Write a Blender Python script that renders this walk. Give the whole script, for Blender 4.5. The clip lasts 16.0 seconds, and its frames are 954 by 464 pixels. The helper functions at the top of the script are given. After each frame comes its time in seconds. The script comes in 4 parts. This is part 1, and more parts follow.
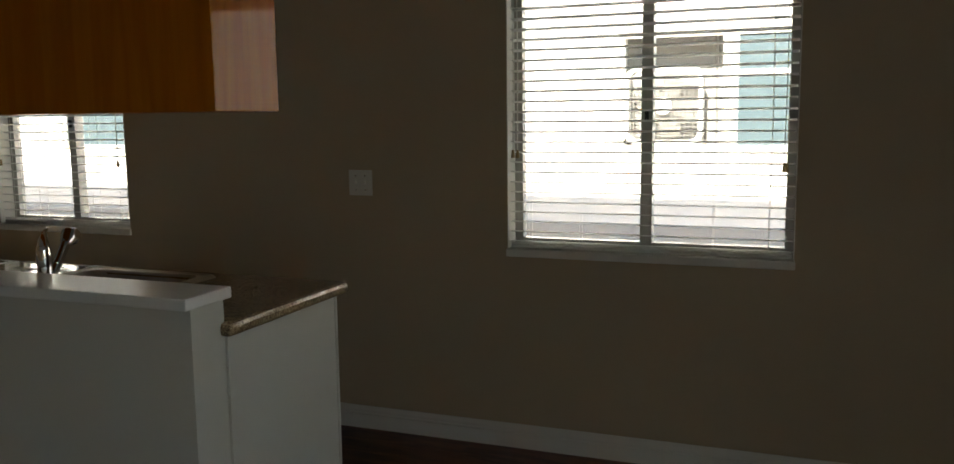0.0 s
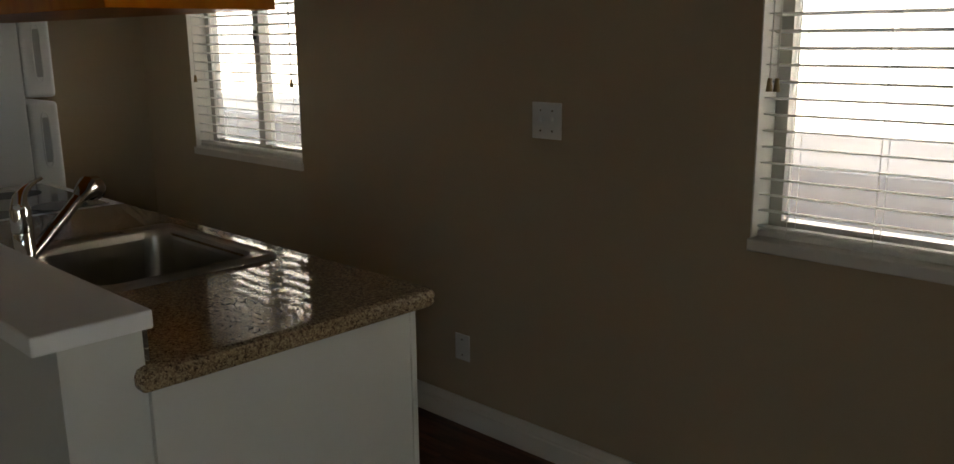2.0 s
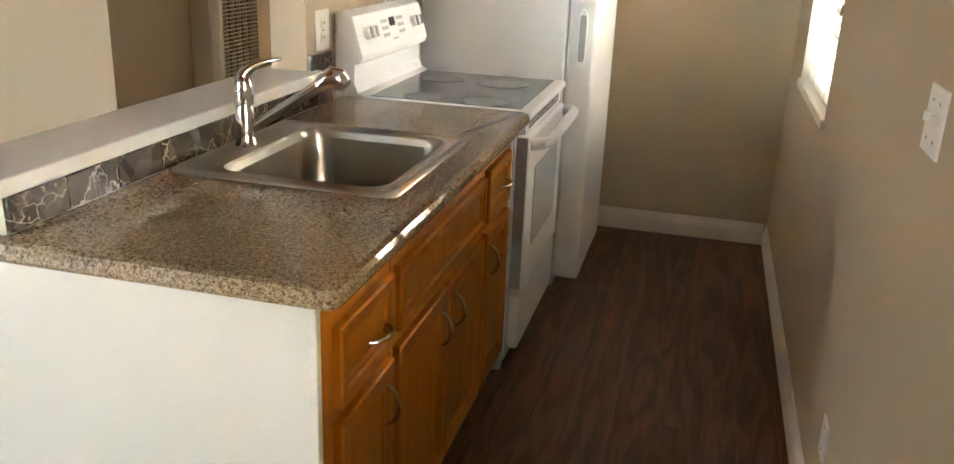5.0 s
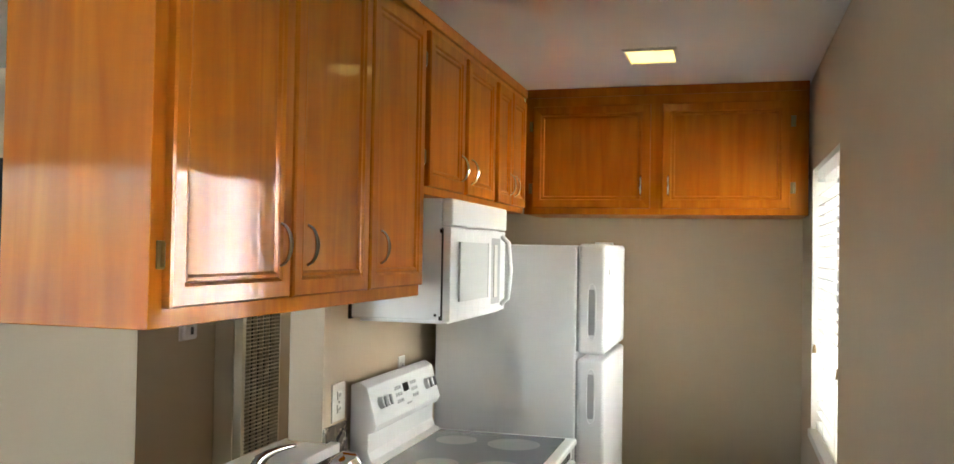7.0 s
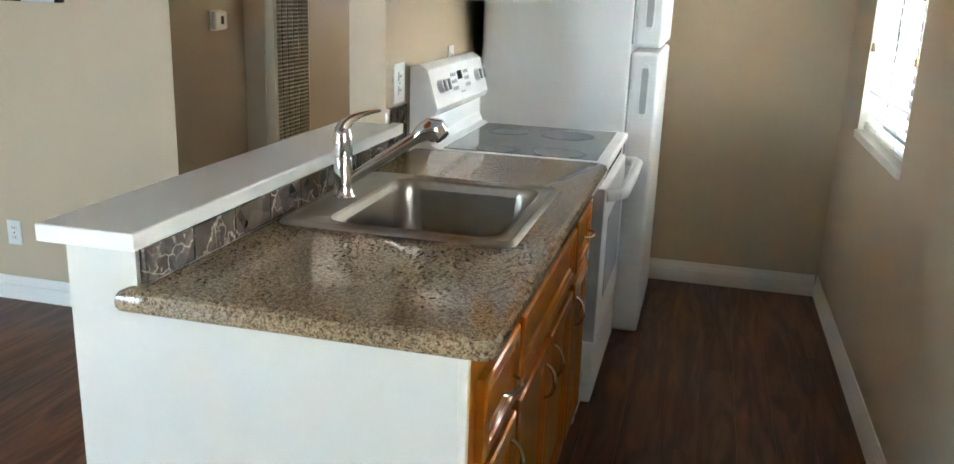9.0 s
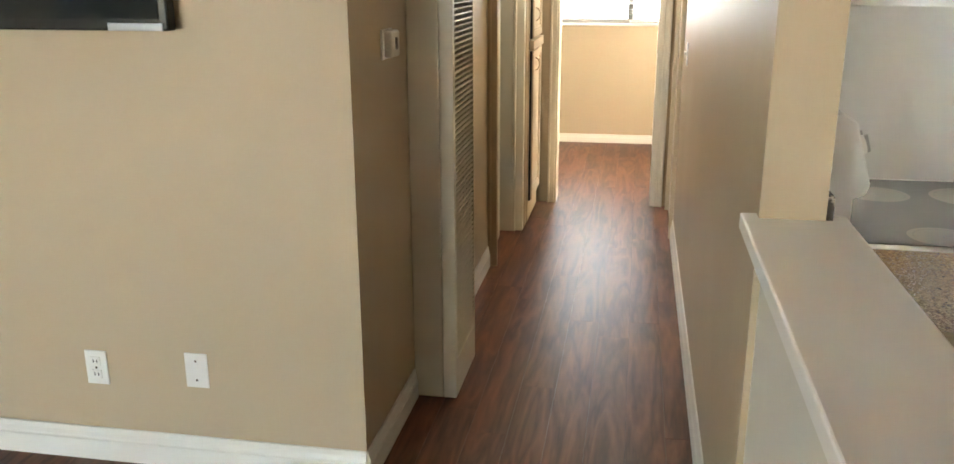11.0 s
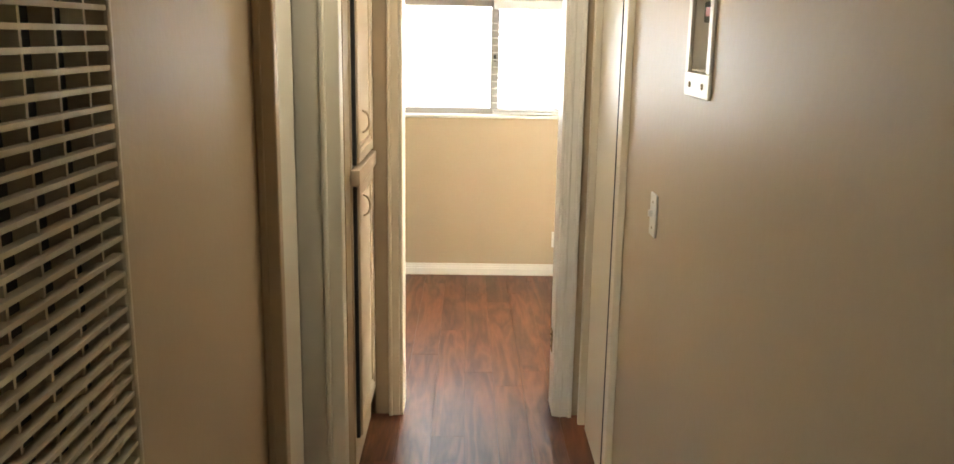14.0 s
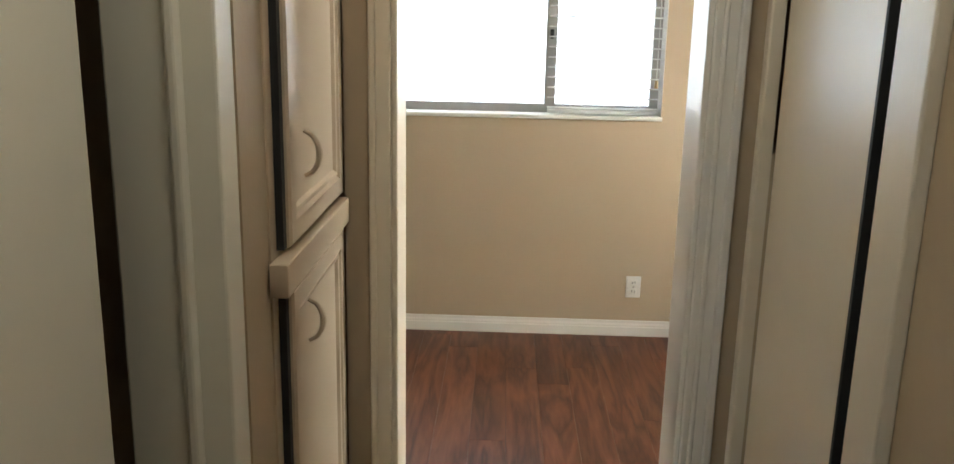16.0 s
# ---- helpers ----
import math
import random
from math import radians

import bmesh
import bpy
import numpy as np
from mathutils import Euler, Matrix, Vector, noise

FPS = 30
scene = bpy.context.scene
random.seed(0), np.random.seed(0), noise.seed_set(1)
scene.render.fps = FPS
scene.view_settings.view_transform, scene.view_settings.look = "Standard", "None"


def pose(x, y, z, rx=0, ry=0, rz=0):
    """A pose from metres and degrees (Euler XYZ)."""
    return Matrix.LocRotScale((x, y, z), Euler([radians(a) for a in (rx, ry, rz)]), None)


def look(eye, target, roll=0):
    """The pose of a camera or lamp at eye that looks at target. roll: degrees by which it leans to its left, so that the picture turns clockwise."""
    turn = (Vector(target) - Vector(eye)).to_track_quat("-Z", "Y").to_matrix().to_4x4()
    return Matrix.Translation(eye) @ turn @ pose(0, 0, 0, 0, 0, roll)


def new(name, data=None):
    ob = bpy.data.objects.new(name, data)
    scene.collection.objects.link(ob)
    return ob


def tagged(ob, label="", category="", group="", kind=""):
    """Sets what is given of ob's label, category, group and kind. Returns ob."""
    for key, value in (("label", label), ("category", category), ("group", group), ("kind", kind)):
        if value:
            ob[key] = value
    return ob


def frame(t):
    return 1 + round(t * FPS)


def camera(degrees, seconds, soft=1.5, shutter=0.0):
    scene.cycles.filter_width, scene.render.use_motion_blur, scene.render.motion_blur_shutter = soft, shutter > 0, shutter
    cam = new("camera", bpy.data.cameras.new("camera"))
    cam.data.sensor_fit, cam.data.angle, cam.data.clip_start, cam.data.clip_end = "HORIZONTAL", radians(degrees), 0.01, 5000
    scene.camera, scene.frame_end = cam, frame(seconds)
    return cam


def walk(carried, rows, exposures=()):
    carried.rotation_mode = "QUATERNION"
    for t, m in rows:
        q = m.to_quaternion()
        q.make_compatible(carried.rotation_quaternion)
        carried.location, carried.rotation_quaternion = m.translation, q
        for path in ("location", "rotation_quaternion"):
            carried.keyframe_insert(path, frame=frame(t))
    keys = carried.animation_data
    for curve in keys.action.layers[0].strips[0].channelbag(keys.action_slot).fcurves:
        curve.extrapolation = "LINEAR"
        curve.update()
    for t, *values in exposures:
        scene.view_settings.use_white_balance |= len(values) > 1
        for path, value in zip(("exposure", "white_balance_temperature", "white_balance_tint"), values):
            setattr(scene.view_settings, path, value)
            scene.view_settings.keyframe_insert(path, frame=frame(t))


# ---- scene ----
cam = camera(57.1, 16.0)
PATH = [
    (0, (0.048, 0.294, 1.465), (-0.671, 2.142, 1.203), -0.7),
    (0.5, (-0.003, 0.608, 1.465), (-0.983, 2.316, 1.117), -1.5),
    (1, (-0.101, 0.939, 1.436), (-1.13, 2.616, 1.075), -1.6),
    (1.5, (-0.15, 1.277, 1.44), (-1.265, 2.889, 1.04), -2.4),
    (2, (-0.113, 1.664, 1.44), (-1.473, 3.064, 1.0), -0.7),
    (2.5, (-0.147, 2.012, 1.397), (-1.628, 3.251, 0.876), 1.0),
    (3, (-0.171, 2.357, 1.403), (-1.896, 3.21, 0.856), -1.8),
    (3.2, (-0.158, 2.526, 1.397), (-1.938, 3.248, 0.839), -1.3),
    (5.3, (-0.296, 3.469, 1.465), (-2.118, 2.916, 0.855), 1.9),
    (5.5, (-0.274, 3.48, 1.478), (-2.107, 2.898, 0.926), 1.2),
    (6, (-0.242, 3.474, 1.537), (-2.104, 2.841, 1.176), 0.8),
    (6.5, (-0.239, 3.463, 1.599), (-2.119, 2.791, 1.483), 1.5),
    (7, (-0.231, 3.468, 1.626), (-2.154, 2.919, 1.669), 1.0),
    (7.5, (-0.244, 3.478, 1.601), (-2.193, 3.029, 1.568), 0.7),
    (8, (-0.243, 3.456, 1.536), (-2.191, 3.079, 1.286), 0.9),
    (8.5, (-0.216, 3.368, 1.47), (-2.131, 3.032, 1.001), 1.3),
    (9, (-0.238, 3.186, 1.425), (-2.105, 2.715, 0.886), 2.1),
    (9.5, (-0.376, 2.879, 1.441), (-2.186, 2.228, 0.892), 2.6),
    (9.7, (-0.437, 2.732, 1.435), (-2.249, 2.07, 0.906), 3.4),
    (11.8, (-1.652, 1.679, 1.503), (-3.569, 1.544, 0.95), -1.7),
    (12, (-1.769, 1.679, 1.527), (-3.697, 1.567, 1.008), -1.2),
    (12.5, (-2.171, 1.668, 1.549), (-4.115, 1.567, 1.092), 0.1),
    (13, (-2.592, 1.635, 1.533), (-4.546, 1.562, 1.113), 0.1),
    (13.5, (-2.968, 1.634, 1.502), (-4.923, 1.665, 1.078), 0.1),
    (14, (-3.37, 1.646, 1.494), (-5.321, 1.672, 1.055), 0.9),
    (14.5, (-3.765, 1.642, 1.483), (-5.719, 1.654, 1.055), 0.7),
    (15, (-4.145, 1.674, 1.456), (-6.101, 1.656, 1.036), 1.4),
    (15.5, (-4.498, 1.672, 1.433), (-6.446, 1.625, 0.982), 1.8),
    (16, (-4.891, 1.621, 1.428), (-6.832, 1.562, 0.949), 1.2),
]
walk(cam, [(t, look(eye, target, roll)) for t, eye, target, roll in PATH],
     exposures=[(0.0, 2.4, 7000, 4), (2.2, 2.5, 7400, 8), (2.6, 3.08, 7900, 10), (3.2, 4.5, 8200, 13), (5.3, 5.5, 7100, 8), (7.0, 5.1, 6400, 5), (7.5, 5.05, 5500, 0), (8.3, 5.0, 5600, -4), (9.0, 5.45, 5900, 2), (9.7, 5.45, 6700, 6), (12.0, 5.35, 7300, 6), (14.0, 4.95, 7300, 6), (15.3, 4.42, 6500, 4), (16.0, 4.02, 6300, 4)])

# ---- world and light ----
world = bpy.data.worlds.new("world")
scene.world = world
world.use_nodes = True
wn = world.node_tree.nodes
sky = wn.new("ShaderNodeTexSky")
sky.sky_type = "NISHITA"
sky.sun_disc = False
sky.sun_elevation = radians(34)
sky.sun_rotation = radians(180)
wn["Background"].inputs["Strength"].default_value = 0.15
world.node_tree.links.new(sky.outputs["Color"], wn["Background"].inputs["Color"])

sun_data = bpy.data.lights.new("sun", "SUN")
sun_data.energy = 5.0
sun_data.angle = radians(0.5)
sun_data.color = (1.0, 0.95, 0.88)
sun = new("sun", sun_data)
sun.matrix_world = look((0.0, -10.0, 6.8), (0.0, 0.0, 0.0))


def area_light(name, eye, target, w, h, watts, color, spread=180):
    d = bpy.data.lights.new(name, "AREA")
    d.shape, d.size, d.size_y, d.energy, d.color = "RECTANGLE", w, h, watts, color
    d.spread = radians(spread)
    ob = new(name, d)
    ob.matrix_world = look(eye, target)
    return ob


DAY = (1.0, 0.97, 0.93)
area_light("daylight_bedroom", (-9.35, 1.0, 2.35), (-8.0, 1.0, 0.75), 1.6, 0.8, 0.85, (0.90, 0.95, 1.0), 150)
# added fill lamp at an unseen opening, brightens the bedroom without glare
area_light("fill_bedroom_north", (-7.75, 4.05, 1.45), (-7.75, 3.0, 1.3), 1.2, 0.9, 0.55, (0.95, 0.98, 1.0))
# added lamp in the unseen east window, fills the living room
area_light("fill_living", (2.45, -0.85, 1.15), (0.0, -0.85, 1.1), 2.6, 2.0, 0.5, (0.95, 0.98, 1.0))


# ---- materials ----
def material(name, color, rough=0.5, metal=0.0, second=None, scale=4.0, bump=0.0, bump_scale=200.0, coat=0.0, spec=0.5):
    m = bpy.data.materials.new(name)
    m.use_nodes = True
    nt = m.node_tree
    b = nt.nodes["Principled BSDF"]
    b.inputs["Roughness"].default_value = rough
    b.inputs["Metallic"].default_value = metal
    b.inputs["Coat Weight"].default_value = coat
    b.inputs["Coat Roughness"].default_value = 0.12
    b.inputs["Specular IOR Level"].default_value = spec
    co = nt.nodes.new("ShaderNodeTexCoord")
    n1 = nt.nodes.new("ShaderNodeTexNoise")
    n1.inputs["Scale"].default_value = scale
    n1.inputs["Detail"].default_value = 6
    nt.links.new(co.outputs["Object"], n1.inputs["Vector"])
    ramp = nt.nodes.new("ShaderNodeMix")
    ramp.data_type = "RGBA"
    ramp.inputs[6].default_value = (*color, 1)
    two = second or tuple(c * 0.92 for c in color)
    ramp.inputs[7].default_value = (*two, 1)
    nt.links.new(n1.outputs["Fac"], ramp.inputs[0])
    nt.links.new(ramp.outputs[2], b.inputs["Base Color"])
    rr = nt.nodes.new("ShaderNodeMapRange")
    rr.inputs[3].default_value = max(0.02, rough * 0.85)
    rr.inputs[4].default_value = min(1.0, rough * 1.15)
    nt.links.new(n1.outputs["Fac"], rr.inputs[0])
    nt.links.new(rr.outputs[0], b.inputs["Roughness"])
    if bump:
        n2 = nt.nodes.new("ShaderNodeTexNoise")
        n2.inputs["Scale"].default_value = bump_scale
        n2.inputs["Detail"].default_value = 3
        nt.links.new(co.outputs["Object"], n2.inputs["Vector"])
        bp = nt.nodes.new("ShaderNodeBump")
        bp.inputs["Strength"].default_value = bump
        bp.inputs["Distance"].default_value = 0.002
        nt.links.new(n2.outputs["Fac"], bp.inputs["Height"])
        nt.links.new(bp.outputs["Normal"], b.inputs["Normal"])
    return m


def wood_material(name, dark, light, along="X", ring=9.0, rough=0.3, coat=0.3, vary=0.35, fine=60.0, spec=0.5, relief=0.12, stretch=0.09):
    """Wood with long grain along one axis, each board of its own tone."""
    m = bpy.data.materials.new(name)
    m.use_nodes = True
    nt = m.node_tree
    N, L = nt.nodes, nt.links
    b = N["Principled BSDF"]
    b.inputs["Roughness"].default_value = rough
    b.inputs["Coat Weight"].default_value = coat
    b.inputs["Coat Roughness"].default_value = 0.07
    b.inputs["Specular IOR Level"].default_value = spec
    co = N.new("ShaderNodeTexCoord")
    info = N.new("ShaderNodeObjectInfo")
    island = N.new("ShaderNodeNewGeometry")
    add = N.new("ShaderNodeMath")
    add.operation = "ADD"
    L.new(info.outputs["Random"], add.inputs[0])
    L.new(island.outputs["Random Per Island"], add.inputs[1])
    comb = N.new("ShaderNodeCombineXYZ")
    mul = N.new("ShaderNodeMath")
    mul.operation = "MULTIPLY"
    mul.inputs[1].default_value = 37.0
    L.new(add.outputs[0], mul.inputs[0])
    for k in range(3):
        L.new(mul.outputs[0], comb.inputs[k])
    va = N.new("ShaderNodeVectorMath")
    L.new(co.outputs["Object"], va.inputs[0])
    L.new(comb.outputs[0], va.inputs[1])
    mp = N.new("ShaderNodeMapping")
    sc = [1.0, 1.0, 1.0]
    sc["XYZ".index(along)] = stretch
    mp.inputs["Scale"].default_value = sc
    L.new(va.outputs[0], mp.inputs["Vector"])
    warp = N.new("ShaderNodeTexNoise")
    warp.inputs["Scale"].default_value = ring
    warp.inputs["Detail"].default_value = 4
    warp.inputs["Distortion"].default_value = 0.6
    L.new(mp.outputs[0], warp.inputs["Vector"])
    bands = N.new("ShaderNodeMath")
    bands.operation = "MULTIPLY"
    bands.inputs[1].default_value = 9.0
    L.new(warp.outputs["Fac"], bands.inputs[0])
    fr = N.new("ShaderNodeMath")
    fr.operation = "PINGPONG"
    fr.inputs[1].default_value = 1.0
    L.new(bands.outputs[0], fr.inputs[0])
    fine_n = N.new("ShaderNodeTexNoise")
    fine_n.inputs["Scale"].default_value = fine
    fine_n.inputs["Detail"].default_value = 5
    L.new(mp.outputs[0], fine_n.inputs["Vector"])
    mixf = N.new("ShaderNodeMath")
    mixf.operation = "MULTIPLY_ADD"
    mixf.inputs[1].default_value = 0.45
    L.new(fr.outputs[0], mixf.inputs[0])
    half = N.new("ShaderNodeMath")
    half.operation = "MULTIPLY"
    half.inputs[1].default_value = 0.6
    L.new(fine_n.outputs["Fac"], half.inputs[0])
    L.new(half.outputs[0], mixf.inputs[2])
    col = N.new("ShaderNodeMix")
    col.data_type = "RGBA"
    col.inputs[6].default_value = (*light, 1)
    col.inputs[7].default_value = (*dark, 1)
    L.new(mixf.outputs[0], col.inputs[0])
    hsv = N.new("ShaderNodeHueSaturation")
    vr = N.new("ShaderNodeMapRange")
    vr.inputs[2].default_value = 2.0
    vr.inputs[3].default_value = 1.0 - vary
    vr.inputs[4].default_value = 1.0 + vary
    L.new(add.outputs[0], vr.inputs[0])
    L.new(vr.outputs[0], hsv.inputs["Value"])
    L.new(col.outputs[2], hsv.inputs["Color"])
    L.new(hsv.outputs[0], b.inputs["Base Color"])
    bp = N.new("ShaderNodeBump")
    bp.inputs["Strength"].default_value = relief
    bp.inputs["Distance"].default_value = 0.001
    L.new(bp.outputs["Normal"], b.inputs["Coat Normal"])
    L.new(mixf.outputs[0], bp.inputs["Height"])
    L.new(bp.outputs["Normal"], b.inputs["Normal"])
    return m


def stone_material(name, stops, scale, rough, veins=None):
    """Speckled granite from a fine cell pattern; veins adds pale crooked lines."""
    m = bpy.data.materials.new(name)
    m.use_nodes = True
    nt = m.node_tree
    N, L = nt.nodes, nt.links
    b = N["Principled BSDF"]
    b.inputs["Roughness"].default_value = rough
    co = N.new("ShaderNodeTexCoord")
    vo = N.new("ShaderNodeTexVoronoi")
    vo.inputs["Scale"].default_value = scale
    L.new(co.outputs["Object"], vo.inputs["Vector"])
    no = N.new("ShaderNodeTexNoise")
    no.inputs["Scale"].default_value = scale * 0.35
    no.inputs["Detail"].default_value = 8
    L.new(co.outputs["Object"], no.inputs["Vector"])
    sep = N.new("ShaderNodeSeparateColor")
    L.new(vo.outputs["Color"], sep.inputs[0])
    mx = N.new("ShaderNodeMath")
    mx.operation = "MULTIPLY_ADD"
    mx.inputs[1].default_value = 0.6
    L.new(sep.outputs[0], mx.inputs[0])
    h = N.new("ShaderNodeMath")
    h.operation = "MULTIPLY_ADD"
    h.inputs[1].default_value = 1.1
    h.inputs[2].default_value = -0.35
    L.new(no.outputs["Fac"], h.inputs[0])
    L.new(h.outputs[0], mx.inputs[2])
    ramp = N.new("ShaderNodeValToRGB")
    el = ramp.color_ramp.elements
    while len(el) < len(stops):
        el.new(0.5)
    for e, (p, c) in zip(el, stops):
        e.position, e.color = p, (*c, 1)
    L.new(mx.outputs[0], ramp.inputs[0])
    out = ramp.outputs[0]
    if veins:
        vn = N.new("ShaderNodeTexVoronoi")
        vn.feature = "DISTANCE_TO_EDGE"
        vn.inputs["Scale"].default_value = veins[0]
        wn2 = N.new("ShaderNodeTexNoise")
        wn2.inputs["Scale"].default_value = 9
        wn2.inputs["Detail"].default_value = 6
        L.new(co.outputs["Object"], wn2.inputs["Vector"])
        vm = N.new("ShaderNodeVectorMath")
        vm.operation = "MULTIPLY_ADD"
        vm.inputs[1].default_value = (0.35, 0.35, 0.35)
        L.new(wn2.outputs["Color"], vm.inputs[0])
        L.new(co.outputs["Object"], vm.inputs[2])
        L.new(vm.outputs[0], vn.inputs["Vector"])
        lt = N.new("ShaderNodeMapRange")
        lt.inputs[1].default_value = 0.0
        lt.inputs[2].default_value = 0.04
        lt.inputs[3].default_value = 0.85
        lt.inputs[4].default_value = 0.0
        L.new(vn.outputs["Distance"], lt.inputs[0])
        gate = N.new("ShaderNodeMath")
        gate.operation = "MULTIPLY"
        gr = N.new("ShaderNodeMapRange")
        gr.inputs[1].default_value = 0.40
        gr.inputs[2].default_value = 0.56
        L.new(no.outputs["Fac"], gr.inputs[0])
        L.new(lt.outputs[0], gate.inputs[0])
        L.new(gr.outputs[0], gate.inputs[1])
        mv = N.new("ShaderNodeMix")
        mv.data_type = "RGBA"
        mv.inputs[7].default_value = (*veins[1], 1)
        L.new(gate.outputs[0], mv.inputs[0])
        L.new(out, mv.inputs[6])
        out = mv.outputs[2]
    L.new(out, b.inputs["Base Color"])
    return m


def glass_material(name):
    m = bpy.data.materials.new(name)
    m.use_nodes = True
    b = m.node_tree.nodes["Principled BSDF"]
    b.inputs["Transmission Weight"].default_value = 1.0
    b.inputs["Roughness"].default_value = 0.0
    b.inputs["IOR"].default_value = 1.45
    return m


def glow_material(name, color, strength):
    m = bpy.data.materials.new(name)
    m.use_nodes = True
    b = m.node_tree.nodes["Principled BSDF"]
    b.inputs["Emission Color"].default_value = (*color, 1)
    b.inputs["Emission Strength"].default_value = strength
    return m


WALL = material("beige_wall_paint", (0.505, 0.40, 0.275), 0.5, second=(0.475, 0.375, 0.255), scale=1.6, bump=0.25, bump_scale=55, spec=0.25)
WALLGLOSS = material("beige_gloss_wall_paint", (0.505, 0.40, 0.275), 0.44, second=(0.475, 0.375, 0.255), scale=1.6, bump=0.35, bump_scale=45, spec=0.3)
CEIL = material("white_ceiling_paint", (0.72, 0.70, 0.69), 0.4, scale=2, bump=0.2, bump_scale=60)
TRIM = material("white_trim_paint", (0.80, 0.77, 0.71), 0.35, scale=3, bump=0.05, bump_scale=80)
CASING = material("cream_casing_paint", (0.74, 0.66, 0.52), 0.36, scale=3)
DOORPAINT = material("off_white_door_paint", (0.82, 0.79, 0.68), 0.38, scale=3, bump=0.05, bump_scale=70)
TANPAINT = material("tan_cupboard_paint", (0.60, 0.48, 0.345), 0.34, scale=3, bump=0.05, bump_scale=70)
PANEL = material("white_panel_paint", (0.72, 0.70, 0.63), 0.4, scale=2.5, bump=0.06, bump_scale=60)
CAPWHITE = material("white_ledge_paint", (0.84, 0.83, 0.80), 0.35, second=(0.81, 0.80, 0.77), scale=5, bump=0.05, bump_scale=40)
APPLIANCE = material("white_appliance_enamel", (0.84, 0.845, 0.85), 0.36, scale=3, bump=0.12, bump_scale=400)
WINDOWGREY = material("pale_microwave_window", (0.60, 0.62, 0.62), 0.3)
APPL_GREY = material("grey_appliance_plastic", (0.45, 0.46, 0.47), 0.35)
# near-black for dark parts and for strips that stand for shade
DARK = material("dark_parts_and_shade", (0.02, 0.02, 0.02), 0.6)
BLACK = material("black_plastic", (0.012, 0.012, 0.013), 0.2)
GLASSTOP = material("grey_ceramic_glass", (0.13, 0.15, 0.165), 0.08, scale=300, second=(0.17, 0.19, 0.20))
BURNER = material("burner_ring", (0.24, 0.25, 0.26), 0.15, scale=300)
STEEL = material("brushed_steel", (0.44, 0.405, 0.35), 0.335, 1.0, scale=60, bump=0.0, bump_scale=300)
CHROME = material("chrome", (0.72, 0.72, 0.72), 0.06, 1.0)
NICKEL = material("satin_nickel", (0.55, 0.50, 0.42), 0.25, 1.0)
BRASS = material("old_brass", (0.28, 0.2, 0.1), 0.35, 1.0)
PLASTIC = material("white_plastic", (0.8, 0.78, 0.74), 0.37)
BLIND = material("white_blind_slat", (0.80, 0.79, 0.76), 0.4, scale=8)
# thin slats let some of the daylight through
bn = BLIND.node_tree
thin = bn.nodes.new("ShaderNodeBsdfTranslucent")
thin.inputs["Color"].default_value = (0.92, 0.91, 0.88, 1)
both = bn.nodes.new("ShaderNodeMixShader")
both.inputs[0].default_value = 0.5
bn.links.new(bn.nodes["Principled BSDF"].outputs[0], both.inputs[1])
bn.links.new(thin.outputs[0], both.inputs[2])
bn.links.new(both.outputs[0], bn.nodes["Material Output"].inputs["Surface"])
VINYL = material("window_frame_aluminium", (0.42, 0.40, 0.37), 0.4, 0.3, scale=12)
HEATER = material("cream_heater_enamel", (0.72, 0.64, 0.50), 0.35, scale=3, bump=0.1, bump_scale=300)
VENT = material("tan_vent_enamel", (0.52, 0.44, 0.32), 0.45)
GRILLE = material("cream_grille_enamel", (0.66, 0.58, 0.44), 0.4)
STUCCO = material("white_stucco", (0.86, 0.85, 0.83), 0.8, scale=4, bump=0.4, bump_scale=90)
# stucco with the shadow at the wall's foot mixed into its grey
STUCCO_SHADE = material("shaded_stucco", (0.48, 0.46, 0.45), 0.8, second=(0.38, 0.37, 0.37), scale=6, bump=0.4, bump_scale=90)
CONCRETE = material("concrete", (0.32, 0.31, 0.29), 0.85, scale=3, bump=0.3, bump_scale=60)
GLASS = glass_material("window_glass")
FLOORWOOD = wood_material("plank_floor", (0.032, 0.0105, 0.0055), (0.225, 0.085, 0.042), "X", 10.0, 0.37, 0.0, 0.16, 60, 0.3, 0.12, 0.13)
CABWOOD = wood_material("satin_cabinet_wood", (0.38, 0.10, 0.005), (0.53, 0.17, 0.010), "Z", 8.0, 0.42, 0.14, 0.06, 45, 0.08, 0.12)
DOORWOOD = wood_material("varnished_door_wood", (0.36, 0.092, 0.005), (0.53, 0.168, 0.010), "Z", 8.0, 0.42, 0.5, 0.08, 45, 0.08, 0.4)
GRANITE = stone_material("speckled_granite", [(0.0, (0.05, 0.032, 0.02)), (0.22, (0.13, 0.082, 0.045)), (0.45, (0.26, 0.18, 0.10)), (0.8, (0.42, 0.32, 0.19))], 330, 0.035)
MARBLE = stone_material("brown_marble_tile", [(0.0, (0.03, 0.024, 0.018)), (0.5, (0.085, 0.065, 0.05)), (1.0, (0.16, 0.13, 0.1))], 25, 0.12, veins=(8.5, (0.62, 0.52, 0.40)))


# ---- building helpers ----
BASE = {}


